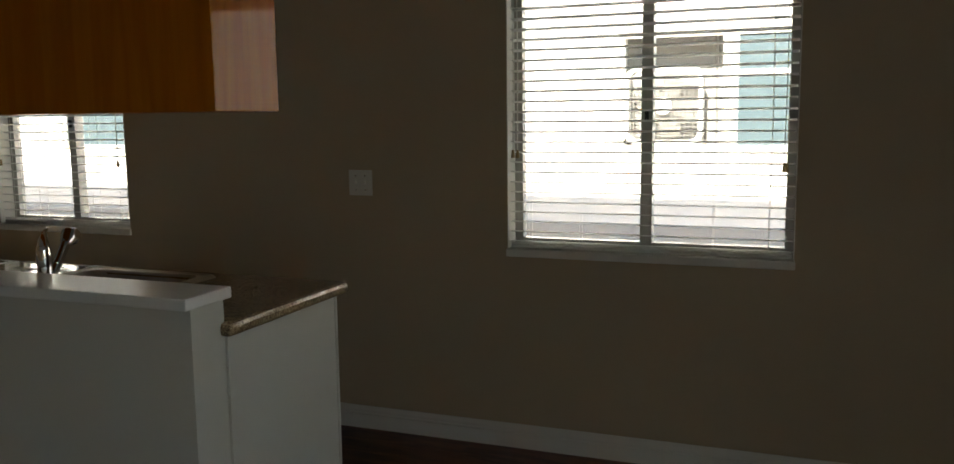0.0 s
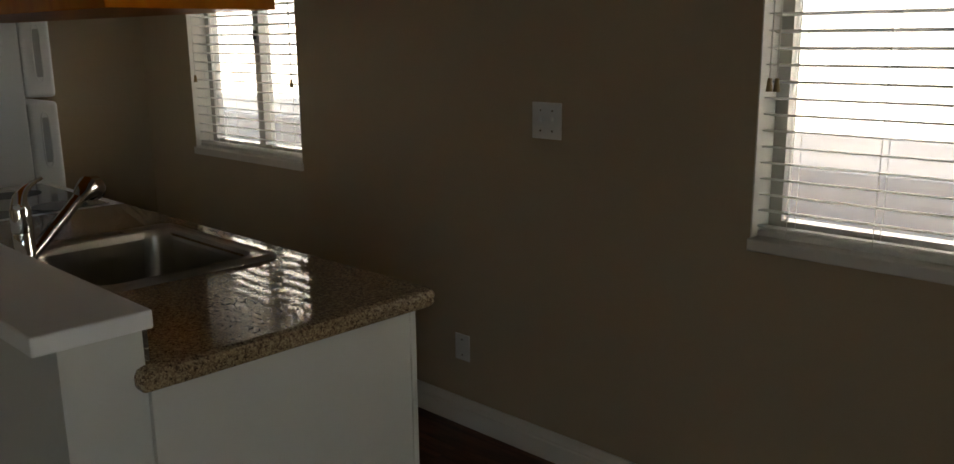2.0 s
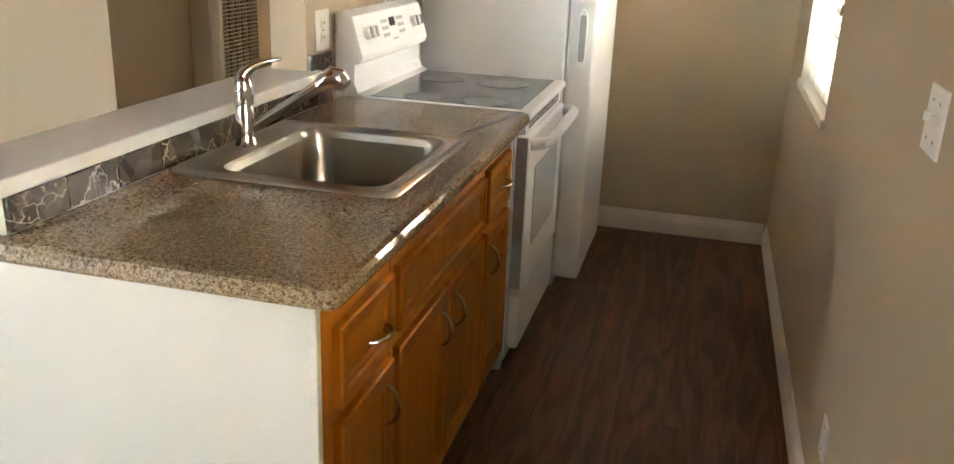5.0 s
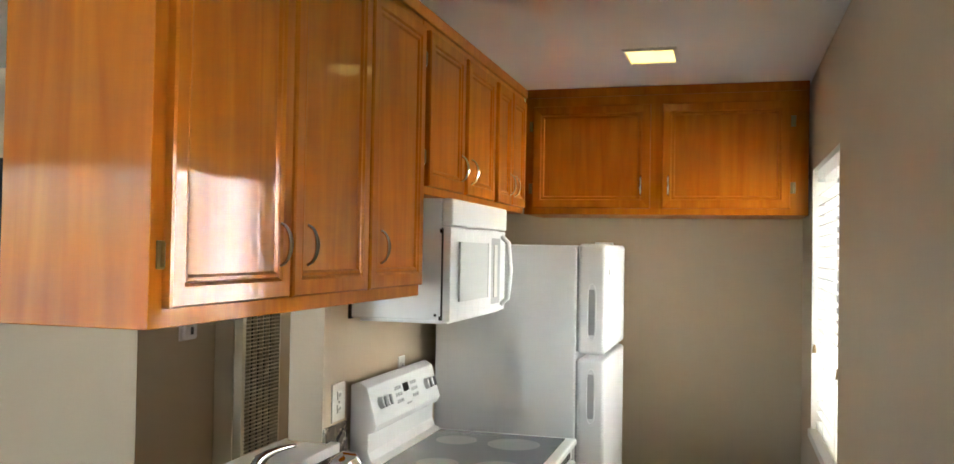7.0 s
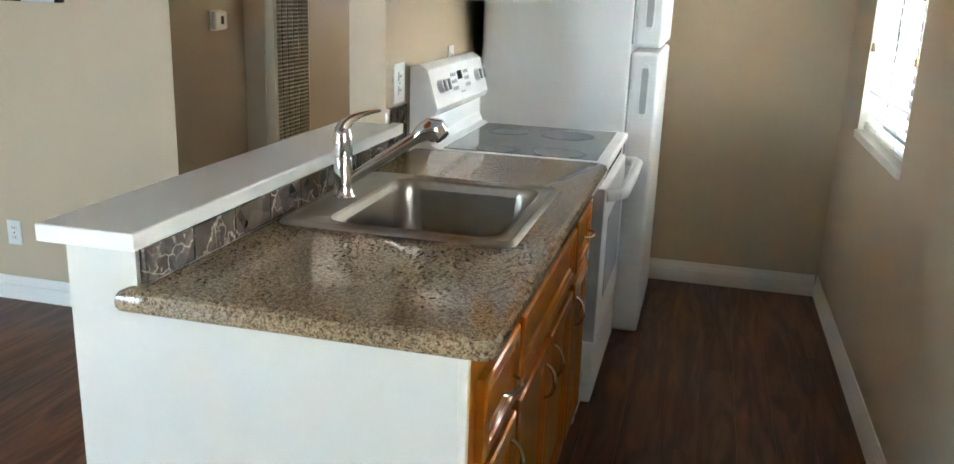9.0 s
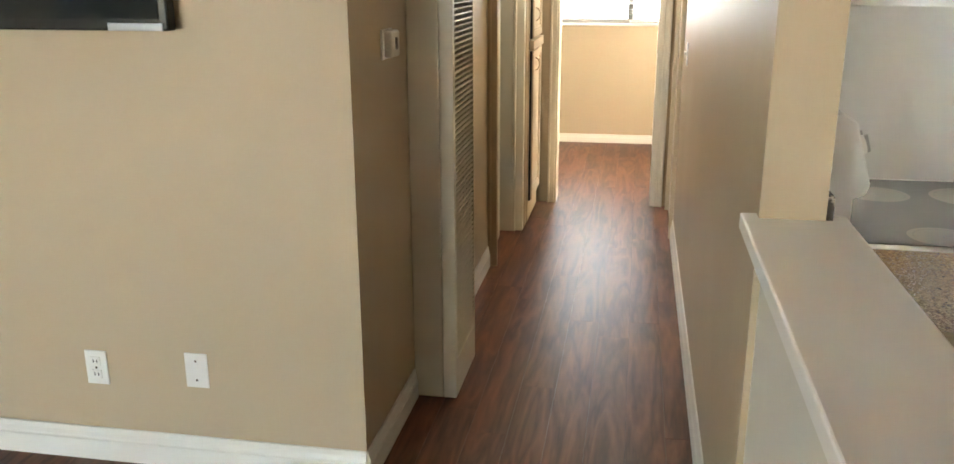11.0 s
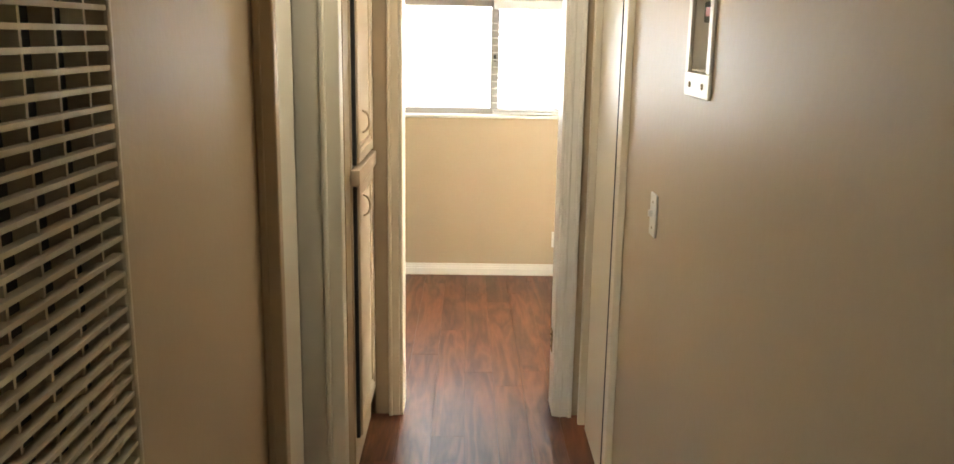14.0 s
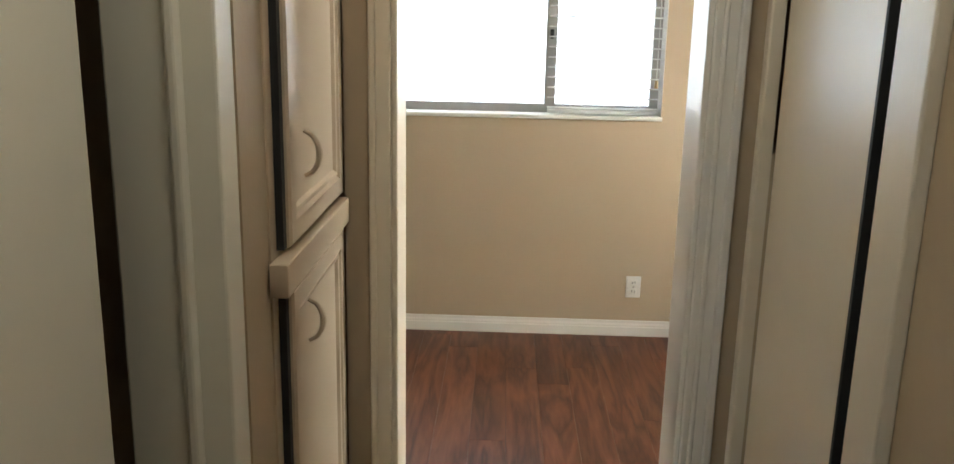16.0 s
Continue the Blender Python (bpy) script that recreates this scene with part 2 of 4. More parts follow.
def add_box(bm, x0, x1, y0, y1, z0, z1, bevel=0.0, seg=2):
    x0, x1 = min(x0, x1), max(x0, x1)
    y0, y1 = min(y0, y1), max(y0, y1)
    z0, z1 = min(z0, z1), max(z0, z1)
    r = bmesh.ops.create_cube(bm, size=1.0, matrix=Matrix.Translation(((x0 + x1) / 2, (y0 + y1) / 2, (z0 + z1) / 2)) @ Matrix.Diagonal((x1 - x0, y1 - y0, z1 - z0, 1)))
    if bevel:
        ed = list({e for v in r["verts"] for e in v.link_edges})
        bmesh.ops.bevel(bm, geom=ed, offset=bevel, segments=seg, profile=0.5, affect="EDGES", clamp_overlap=True)
    return bm


def box(x0, x1, y0, y1, z0, z1, bevel=0.0, seg=2):
    return add_box(bmesh.new(), x0, x1, y0, y1, z0, z1, bevel, seg)


def add_rod(bm, p, q, r, seg=12, r2=None):
    p, q = Vector(p), Vector(q)
    m = Matrix.Translation((p + q) / 2) @ (q - p).to_track_quat("Z", "Y").to_matrix().to_4x4()
    bmesh.ops.create_cone(bm, cap_ends=True, segments=seg, radius1=r, radius2=r if r2 is None else r2, depth=(q - p).length, matrix=m)
    return bm


def rod(p, q, r, seg=12, r2=None):
    return add_rod(bmesh.new(), p, q, r, seg, r2)


def tube(points, r, seg=10, radii=None):
    """A round bar bent along a smooth line of points."""
    bm = bmesh.new()
    pts = [Vector(p) for p in points]
    rings = []
    side = None
    for i, p in enumerate(pts):
        d = (pts[min(i + 1, len(pts) - 1)] - pts[max(i - 1, 0)]).normalized()
        if side is None:
            side = d.orthogonal().normalized()
        side = (side - d * side.dot(d)).normalized()
        up = d.cross(side)
        rr = radii[i] if radii else r
        rings.append([bm.verts.new(p + rr * (math.cos(a) * side + math.sin(a) * up)) for a in [2 * math.pi * k / seg for k in range(seg)]])
    for a, b in zip(rings, rings[1:]):
        for k in range(seg):
            bm.faces.new((a[k], a[(k + 1) % seg], b[(k + 1) % seg], b[k]))
    bm.faces.new(rings[0][::-1])
    bm.faces.new(rings[-1])
    return bm


def prism(outline, axis, a, b, bevel=0.0):
    """An outline of pairs, drawn out along an axis from a to b. The pairs are the other two axes in order."""
    bm = bmesh.new()

    def place(u, v, w):
        return {"x": (w, u, v), "y": (u, w, v), "z": (u, v, w)}[axis]
    lo = [bm.verts.new(place(u, v, a)) for u, v in outline]
    hi = [bm.verts.new(place(u, v, b)) for u, v in outline]
    n = len(outline)
    bm.faces.new(lo)
    bm.faces.new(hi[::-1])
    for i in range(n):
        bm.faces.new((lo[i], hi[i], hi[(i + 1) % n], lo[(i + 1) % n]))
    bmesh.ops.recalc_face_normals(bm, faces=bm.faces[:])
    if bevel:
        bmesh.ops.bevel(bm, geom=bm.edges[:], offset=bevel, segments=2, profile=0.5, affect="EDGES", clamp_overlap=True)
    return bm


def thing(name, base, label="", category="", group="", kind=""):
    ob = new(name)
    ob.location = base
    ob.empty_display_size = 0.05
    BASE[ob.name] = Vector(base)
    return tagged(ob, label, category, group, kind)


def part(name, bm, mat, parent=None, label="", smooth=True):
    base = BASE[parent.name] if parent else Vector((0, 0, 0))
    bmesh.ops.translate(bm, verts=bm.verts[:], vec=-base)
    bmesh.ops.recalc_face_normals(bm, faces=bm.faces[:])
    me = bpy.data.meshes.new(name)
    bm.to_mesh(me)
    bm.free()
    me.materials.append(mat)
    if smooth:
        me.shade_smooth()
        me.set_sharp_from_angle(angle=radians(35))
        for poly in me.polygons:
            if poly.area > 0.004:
                poly.use_smooth = False
    ob = new(name, me)
    BASE[ob.name] = base
    if parent:
        ob.parent = parent
    return tagged(ob, label)


def structure(name, bm, mat, label, category):
    ob = part(name, bm, mat)
    return tagged(ob, label, category, "", "structure")


def wall_bm(along, a0, a1, f0, f1, z0, z1, holes=()):
    """A wall that runs along x or y from a0 to a1, between faces f0 and f1, with openings (a, a, z, z) right through."""
    bm = bmesh.new()
    cuts_a = sorted({a0, a1, *[v for h in holes for v in h[:2]]})
    cuts_z = sorted({z0, z1, *[v for h in holes for v in h[2:]]})
    for i in range(len(cuts_a) - 1):
        run = None
        for k in range(len(cuts_z) - 1):
            am, zm = (cuts_a[i] + cuts_a[i + 1]) / 2, (cuts_z[k] + cuts_z[k + 1]) / 2
            solid = not any(h[0] < am < h[1] and h[2] < zm < h[3] for h in holes)
            if solid and run is None:
                run = cuts_z[k]
            if run is not None and (not solid or k == len(cuts_z) - 2):
                top = cuts_z[k + 1] if solid else cuts_z[k]
                p = (cuts_a[i], cuts_a[i + 1])
                if along == "x":
                    add_box(bm, *p, f0, f1, run, top)
                else:
                    add_box(bm, f0, f1, *p, run, top)
                run = None
    bmesh.ops.remove_doubles(bm, verts=bm.verts[:], dist=1e-5)
    # take away the faces shared by two neighbours
    seen = {}
    for f in bm.faces:
        seen.setdefault(frozenset(v.index for v in f.verts), []).append(f)
    gone = [f for fs in seen.values() if len(fs) > 1 for f in fs]
    if gone:
        bmesh.ops.delete(bm, geom=gone, context="FACES_ONLY")
    return bm


# ---- setting ----
CEILZ = 2.38
W1 = (-1.18, -0.022, 0.897, 2.02)
W2 = (-4.13, -3.225, 0.91, 1.99)
BW = (0.39, 2.29, 1.015, 1.70)
LW = (-2.1, 0.3, 0.1, 2.2)
FLOORZ = 0.018
HALLN = 2.118
# the last opening is unseen, added for the bedroom's fill lamp
structure("wall_north", wall_bm("x", -8.87, 2.43, 3.81, 3.97, 0, CEILZ, (W1, W2, (-8.4, -7.1, 0.95, 1.95))), WALL, "beige painted plaster wall with recessed windows", "wall")
structure("wall_kitchen_west", wall_bm("y", 2.237, 3.81, -4.74, -4.61, 0, CEILZ), WALL, "beige painted wall at the end of the galley kitchen", "wall")
structure("wall_hall_north", wall_bm("x", -6.62, -2.79, HALLN, 2.237, 0, CEILZ, ((-6.53, -6.034, 0, 2.03), (-5.245, -5.105, 1.425, 1.97))), WALLGLOSS, "glossy beige painted wall between kitchen and hallway", "wall")
structure("wall_bedroom_east", wall_bm("y", -1.0, 3.81, -6.75, -6.62, 0, CEILZ, ((1.40, 2.02, 0, 2.03),)), WALL, "beige painted wall with the bedroom doorway", "wall")
structure("wall_bedroom_west", wall_bm("y", -1.13, 3.81, -8.87, -8.71, 0, CEILZ, (BW,)), WALL, "beige painted bedroom wall under a wide window", "wall")
structure("wall_bedroom_south", wall_bm("x", -8.71, -3.42, -1.13, -1.0, 0, CEILZ), WALL, "beige painted wall closing the back rooms", "wall")
structure("wall_hall_south", wall_bm("x", -4.2, -3.42, 1.04, 1.168, 0, CEILZ), WALL, "beige painted hallway wall behind the heater", "wall")
structure("wall_hall_south_far", wall_bm("x", -5.335, -4.2, 1.04, 1.186, 0, CEILZ), WALLGLOSS, "beige painted hallway wall past the heater", "wall")
structure("wall_hall_cupboard", wall_bm("x", -6.62, -5.99, 0.62, 0.72, 0, CEILZ), WALL, "beige painted wall behind the hallway cupboard", "wall")
structure("wall_hall_lintel", wall_bm("x", -5.92, -5.335, 1.04, 1.168, 2.035, CEILZ), WALL, "beige painted wall above the hallway side door", "wall")
structure("wall_living_west", wall_bm("y", -3.1, 1.168, -3.42, -3.29, 0, CEILZ), WALL, "beige painted living room wall with a television", "wall")
structure("wall_living_south", wall_bm("x", -3.42, 2.43, -3.23, -3.1, 0, CEILZ), WALL, "beige painted living room wall", "wall")
# unseen wall; its opening is placed and sized for the light it gives
structure("wall_living_east", wall_bm("y", -3.1, 3.81, 2.3, 2.46, 0, CEILZ, (LW,)), WALL, "beige painted living room wall with an opening added for daylight", "wall")
structure("ceiling", wall_bm("x", -8.9, 2.45, -3.25, 3.99, CEILZ, CEILZ + 0.15, ()), CEIL, "smooth white painted ceiling", "ceiling")


def half_wall():
    t = thing("half_wall", (-2.12, 2.2, 0), "low white painted wall with a thick ledge beside the counter", "half wall", kind="structure")
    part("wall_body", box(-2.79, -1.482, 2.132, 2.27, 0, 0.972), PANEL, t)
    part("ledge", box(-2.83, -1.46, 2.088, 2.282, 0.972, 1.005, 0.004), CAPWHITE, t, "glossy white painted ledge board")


half_wall()


def baseboard(along, a0, a1, face, side, h=0.106):
    """A moulded skirting board along a wall whose face is given; side is +1 or -1, away from the wall."""
    s = side
    h += FLOORZ
    prof = [(face, 0), (face + s * 0.014, 0), (face + s * 0.014, h * 0.66), (face + s * 0.010, h * 0.70), (face + s * 0.011, h * 0.76),
            (face + s * 0.007, h * 0.86), (face + s * 0.006, h), (face, h)]
    return prism(prof, "x" if along == "x" else "y", a0, a1)


def board(name, *args):
    return tagged(part(name, baseboard(*args), TRIM), "white moulded baseboard along the beige wall", "baseboard", "", "structure")


board("baseboard_north", "x", -4.596, 2.3, 3.81, -1)
board("baseboard_kitchen_west", "y", 2.24, 3.796, -4.61, 1)
board("baseboard_hall_north", "x", -5.93, -2.79, HALLN, -1)
board("baseboard_hall_south", "x", -5.279, -4.215, 1.186, 1)
board("baseboard_hall_corner", "x", -3.845, -3.29, 1.168, 1)
board("baseboard_living_west", "y", -3.1, 1.168, -3.29, 1)
board("baseboard_bedroom_west", "y", -1.0, 3.81, -8.71, 1, 0.072)


# ---- windows ----
def window_unit(name, along, a0, a1, z0, z1, inner, outer, mullions, label):
    """A sliding window: inner and outer are the wall's faces; frame and panes sit near the outer face."""
    mid = (a0 + a1) / 2
    out = 1 if outer > inner else -1
    f0 = inner + out * 0.095
    f1 = inner + out * 0.145

    def bx(p0, p1, d0, d1, q0, q1, bev=0.0):
        return box(p0, p1, d0, d1, q0, q1, bev) if along == "x" else box(d0, d1, p0, p1, q0, q1, bev)
    base = (mid, inner, z0) if along == "x" else (inner, mid, z0)
    t = thing(name, base, label, "window", kind="structure")
    e = 0.002
    fr = bx(a0 + e, a0 + 0.04, f0, f1, z0 + e, z1 - e)
    for p in ((a1 - 0.04, a1 - e, z0 + e, z1 - e), (a0 + 0.04, a1 - 0.04, z0 + e, z0 + 0.04), (a0 + 0.04, a1 - 0.04, z1 - 0.04, z1 - e)):
        (add_box(fr, p[0], p[1], f0, f1, p[2], p[3]) if along == "x" else add_box(fr, f0, f1, p[0], p[1], p[2], p[3]))
    part("window_frame", fr, VINYL, t)
    edges = [a0 + 0.04, *mullions, a1 - 0.04]
    for m in mullions:
        mu = part("mullion", bx(m - 0.024, m + 0.024, f0 - out * 0.012, f1, z0 + 0.04, z1 - 0.04, 0.003), VINYL, t)
        part("latch", bx(m - 0.008, m + 0.008, f0 - out * 0.026, f0 - out * 0.012, (z0 + z1) / 2 - 0.02, (z0 + z1) / 2 + 0.02, 0.003), DARK, mu)
    for p0, p1 in zip(edges, edges[1:]):
        g = part("pane", bx(p0, p1, f0 + out * 0.022, f0 + out * 0.027, z0 + 0.04, z1 - 0.04), GLASS, t)
        g.visible_shadow = False
    part("window_sill", bx(a0 - 0.004, a1 + 0.004, inner - out * 0.012, f0 - out * 0.002, z0 - (0.03 if along == "x" else 0.014), z0 + 0.004, 0.004), TRIM, t, "white painted sill board")
    rv = bx(a0, a0 + 0.004, inner, f0, z0 + 0.004, z1)
    for p in ((a1 - 0.004, a1, z0 + 0.004, z1), (a0 + 0.004, a1 - 0.004, z1 - 0.004, z1)):
        (add_box(rv, p[0], p[1], inner, f0, p[2], p[3]) if along == "x" else add_box(rv, inner, f0, p[0], p[1], p[2], p[3]))
    part("reveal_lining", rv, TRIM, t)
    return t


window_unit("window_1", "x", *W1, 3.81, 3.97, [-0.605], "aluminium sliding window set deep in the beige wall")
window_unit("window_2", "x", *W2, 3.81, 3.97, [-3.66], "small aluminium sliding window beside the kitchen")
window_unit("window_3", "y", *BW, -8.71, -8.87, [0.87, 1.81], "wide bright bedroom window with a slim frame")
# never in view, added as a source for the living room's light
window_unit("window_4", "y", *LW, 2.3, 2.46, [-0.85], "wide living room window that lets in daylight")



def blind(along, a0, a1, z0, z1, face, inward, pitch, tilt, label, cords, tassels, depth=0.05, mat=BLIND):
    """A venetian blind hung in a window's reveal; every slat, cord and tassel is a piece of its own."""
    n = int((z1 - 0.06 - z0 - 0.03) / pitch)
    mid = (a0 + a1) / 2
    yc = face - inward * 0.045
    base = (mid, yc, z1) if along == "x" else (yc, mid, z1)
    t = thing("venetian_blind", base, label, "window blind")

    def bx(p0, p1, d0, d1, q0, q1, bev=0.0):
        return box(p0, p1, d0, d1, q0, q1, bev) if along == "x" else box(d0, d1, p0, p1, q0, q1, bev)
    part("headrail", bx(a0 + 0.008, a1 - 0.008, yc - 0.028, yc + 0.028, z1 - 0.055, z1 - 0.005, 0.003), mat, t)
    part("bottom_rail", bx(a0 + 0.01, a1 - 0.01, yc - 0.025, yc + 0.025, z0 + 0.008, z0 + 0.024, 0.004), mat, t)
    key = (along, round(a1 - a0, 4), tilt)
    h = depth / 2
    half = (a1 - a0) / 2 - 0.008
    bm = bmesh.new()
    rings = []
    for sx in (-half, half):
        up, lo = [], []
        for k in range(5):
            w = -h + 2 * h * k / 4
            crown = 0.0025 * (1 - (w / h) ** 2)
            zz = w * math.sin(tilt) + crown
            ww = w * math.cos(tilt)
            p = (sx, ww) if along == "x" else (ww, sx)
            up.append(bm.verts.new((*p, zz + 0.0014)))
            lo.append(bm.verts.new((*p, zz - 0.0014)))
        rings.append(up + lo[::-1])
    m = len(rings[0])
    for k in range(m):
        bm.faces.new((rings[0][k], rings[0][(k + 1) % m], rings[1][(k + 1) % m], rings[1][k]))
    bm.faces.new(rings[0][::-1])
    bm.faces.new(rings[1])
    bmesh.ops.recalc_face_normals(bm, faces=bm.faces[:])
    me = bpy.data.meshes.new("slat")
    bm.to_mesh(me)
    bm.free()
    me.materials.append(mat)
    for i in range(n):
        s = new("slat", me)
        s.parent = t
        s.location = (0, 0, z0 + 0.031 + i * pitch - z1)
        s.rotation_euler = (random.uniform(-0.02, 0.02), 0, 0) if along == "x" else (0, random.uniform(-0.02, 0.02), 0)
    for c in cords:
        for d in (-h - 0.001, h + 0.001):
            p = [(c, yc + d), (c + 0.004, yc + d)] if along == "x" else [(yc + d, c), (yc + d, c + 0.004)]
            part("ladder_cord", tube([(*p[0], z1 - 0.05), (*p[1], (z0 + z1) / 2), (*p[0], z0 + 0.015)], 0.0012, 6), PLASTIC, t)
    for c, zz in tassels:
        q = (c, face - inward * 0.008 + 0.0) if along == "x" else (face - inward * 0.008, c)
        cd = part("pull_cord", tube([(*q, z1 - 0.05), (q[0] + 0.003, q[1], (zz + z1) / 2), (*q, zz)], 0.0021, 6), PLASTIC, t, "thin white pull cord")
        part("tassel", rod((*q, zz + 0.004), (*q, zz - 0.03), 0.005, 10, 0.009), BRASS, cd, "small turned wooden tassel")
    return t


# inward is the way from the outer face to the room: -1 in y for the north wall
blind("x", W1[0], W1[1], W1[2], W1[3], 3.81, -1, 0.0425, -0.13, "white slatted venetian blind, open, hung in the dining window",
      (-1.09, -0.87, -0.33, -0.12), ((-1.155, 1.318), (-1.135, 1.318), (-0.07, 1.27), (-0.06, 1.27)))
blind("x", W2[0], W2[1], W2[2], W2[3], 3.81, -1, 0.0425, -0.13, "white slatted venetian blind, open, hung in the kitchen window",
      (-4.03, -3.85, -3.48, -3.3), ((-4.10, 1.26), (-3.29, 1.26)))
blind("y", BW[1] - 0.5, BW[1], BW[2], BW[3], -8.71, 1, 0.043, 0.05, "white slatted blind over one pane of the bedroom window",
      (1.9, 2.2), ((2.26, 1.17),))


# ---- interior doors and casings of the hallway ----
def casing(name, boxes, label, mat=CASING):
    bm = bmesh.new()
    for b in boxes:
        add_box(bm, *b, 0.004)
    return tagged(part(name, bm, mat), label, "door frame", "", "structure")


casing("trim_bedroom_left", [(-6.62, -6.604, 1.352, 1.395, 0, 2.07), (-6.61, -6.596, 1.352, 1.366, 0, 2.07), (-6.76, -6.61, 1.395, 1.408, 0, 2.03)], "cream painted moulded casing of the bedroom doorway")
# whiter than the left and head casings, which makes up for dim hall light
casing("trim_bedroom_right", [(-6.62, -6.604, 2.01, 2.074, 0, 2.07), (-6.61, -6.594, 2.056, 2.074, 0, 2.07), (-6.61, -6.598, 2.025, 2.036, 0, 2.07), (-6.76, -6.61, 1.998, 2.012, 0, 2.03)], "white moulded casing of the bedroom doorway, whitened for the dim hall", TRIM)
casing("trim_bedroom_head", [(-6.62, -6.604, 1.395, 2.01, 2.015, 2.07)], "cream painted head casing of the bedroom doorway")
casing("trim_side_south", [(-6.0, -5.92, 1.145, 1.222, 0, 2.05), (-6.0, -5.935, 1.222, 1.277, 0, 2.09), (-5.937, -5.913, 1.222, 1.236, 0, 2.05)], "off-white painted jamb of the hallway side door", DOORPAINT)
casing("trim_side_north", [(-6.56, -6.53, 2.092, 2.2165, 0, 2.05), (-6.54, -6.522, 2.15, 2.165, 0, 2.05)], "cream painted jamb of the hallway side door")
casing("trim_side_north_near", [(-6.03, -5.92, 2.104, 2.118, 0, 2.09), (-5.945, -5.915, 2.096, 2.118, 0, 2.09), (-6.044, -6.035, 2.15, 2.237, 0, 2.03)], "cream painted casing of the hallway side door")
structure("wall_cupboard_side", box(-6.12, -6.0, 0.72, 1.279, 0, CEILZ), WALL, "narrow beige wall beside the hallway cupboard", "wall")
structure("wall_cupboard_end", box(-6.66, -6.62, 1.17, 1.30, 0, CEILZ), WALL, "narrow beige wall beside the bedroom doorway", "wall")


def door_leaf(name, x0, x1, y0, y1, label):
    t = thing(name, ((x0 + x1) / 2, (y0 + y1) / 2, 0), label, "door", kind="structure")
    part("leaf", box(x0, x1, y0, y1, 0.012, 2.02, 0.003), CASING, t)
    return t


casing("trim_side_south_near", [(-5.336, -5.28, 1.1865, 1.204, 0, 2.09), (-5.318, -5.283, 1.2, 1.232, 0, 2.09)], "beige gloss painted casing at the near side of the hallway door", WALLGLOSS)


def ajar_door():
    t = thing("door_1", (-5.345, 1.18, 0), "plain off-white painted interior door, almost shut, in the hallway", "door", kind="structure")
    bm = box(-5.835, -5.345, 1.155, 1.19, 0.014, 2.02, 0.003)
    turn = Matrix.Translation((-5.345, 1.19, 0)) @ Matrix.Rotation(radians(3.2), 4, "Z") @ Matrix.Translation((5.345, -1.19, 0))
    bmesh.ops.transform(bm, verts=bm.verts[:], matrix=turn)
    leaf = part("leaf", bm, DOORPAINT, t)
    for hz in (0.25, 1.05, 1.82):
        part("hinge", rod((-5.34, 1.196, hz - 0.045), (-5.34, 1.196, hz + 0.045), 0.006), BRASS, leaf)


ajar_door()
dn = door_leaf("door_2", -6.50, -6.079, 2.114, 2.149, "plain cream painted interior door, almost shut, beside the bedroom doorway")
# no seal here: a black strip paints the shade of the door gap
part("edge_shade", box(-6.0785, -6.070, 2.109, 2.150, 0.015, 2.018), DARK, dn, "black strip for the shade in the gap at the door edge")
hp = thing("hinge_plate", (-6.70, 1.996, 0.3), "small brass hinge plate on the bedroom door jamb", "hinge")
part("plate", box(-6.72, -6.68, 1.994, 1.998, 0.26, 0.35), BRASS, hp)
for k in range(3):
    part("screw", rod((-6.70, 1.9945, 0.28 + 0.025 * k), (-6.70, 1.992, 0.28 + 0.025 * k), 0.004), DARK, hp)


# ---- cabinet pieces ----
def at(facing, plane, u, w, z):
    return (u, plane + w, z) if facing == "N" else (plane + w, u, z)


def fbox(facing, plane, u0, u1, w0, w1, z0, z1, bev=0.0, bm=None):
    bm = bm or bmesh.new()
    if facing == "N":
        return add_box(bm, u0, u1, plane + w0, plane + w1, z0, z1, bev)
    return add_box(bm, plane + w0, plane + w1, u0, u1, z0, z1, bev)


def pull(facing, plane, u, z, parent, upright=True, length=0.088, mat=NICKEL, out=0.024):
    """A bowed cabinet pull with two feet."""
    pts, radii = [], []
    for k in range(13):
        s = -1 + k / 6
        rise = out * (1 - s * s) ** 0.6 if abs(s) < 1 else 0.0
        a = s * length / 2
        pts.append(at(facing, plane, u + (0 if upright else a), rise + 0.002, z + (a if upright else 0)))
        radii.append(0.0034 + 0.0022 * (1 - abs(s)))
    h = part("handle", tube(pts, 0.004, 8, radii), mat, parent, "bowed metal pull")
    return h


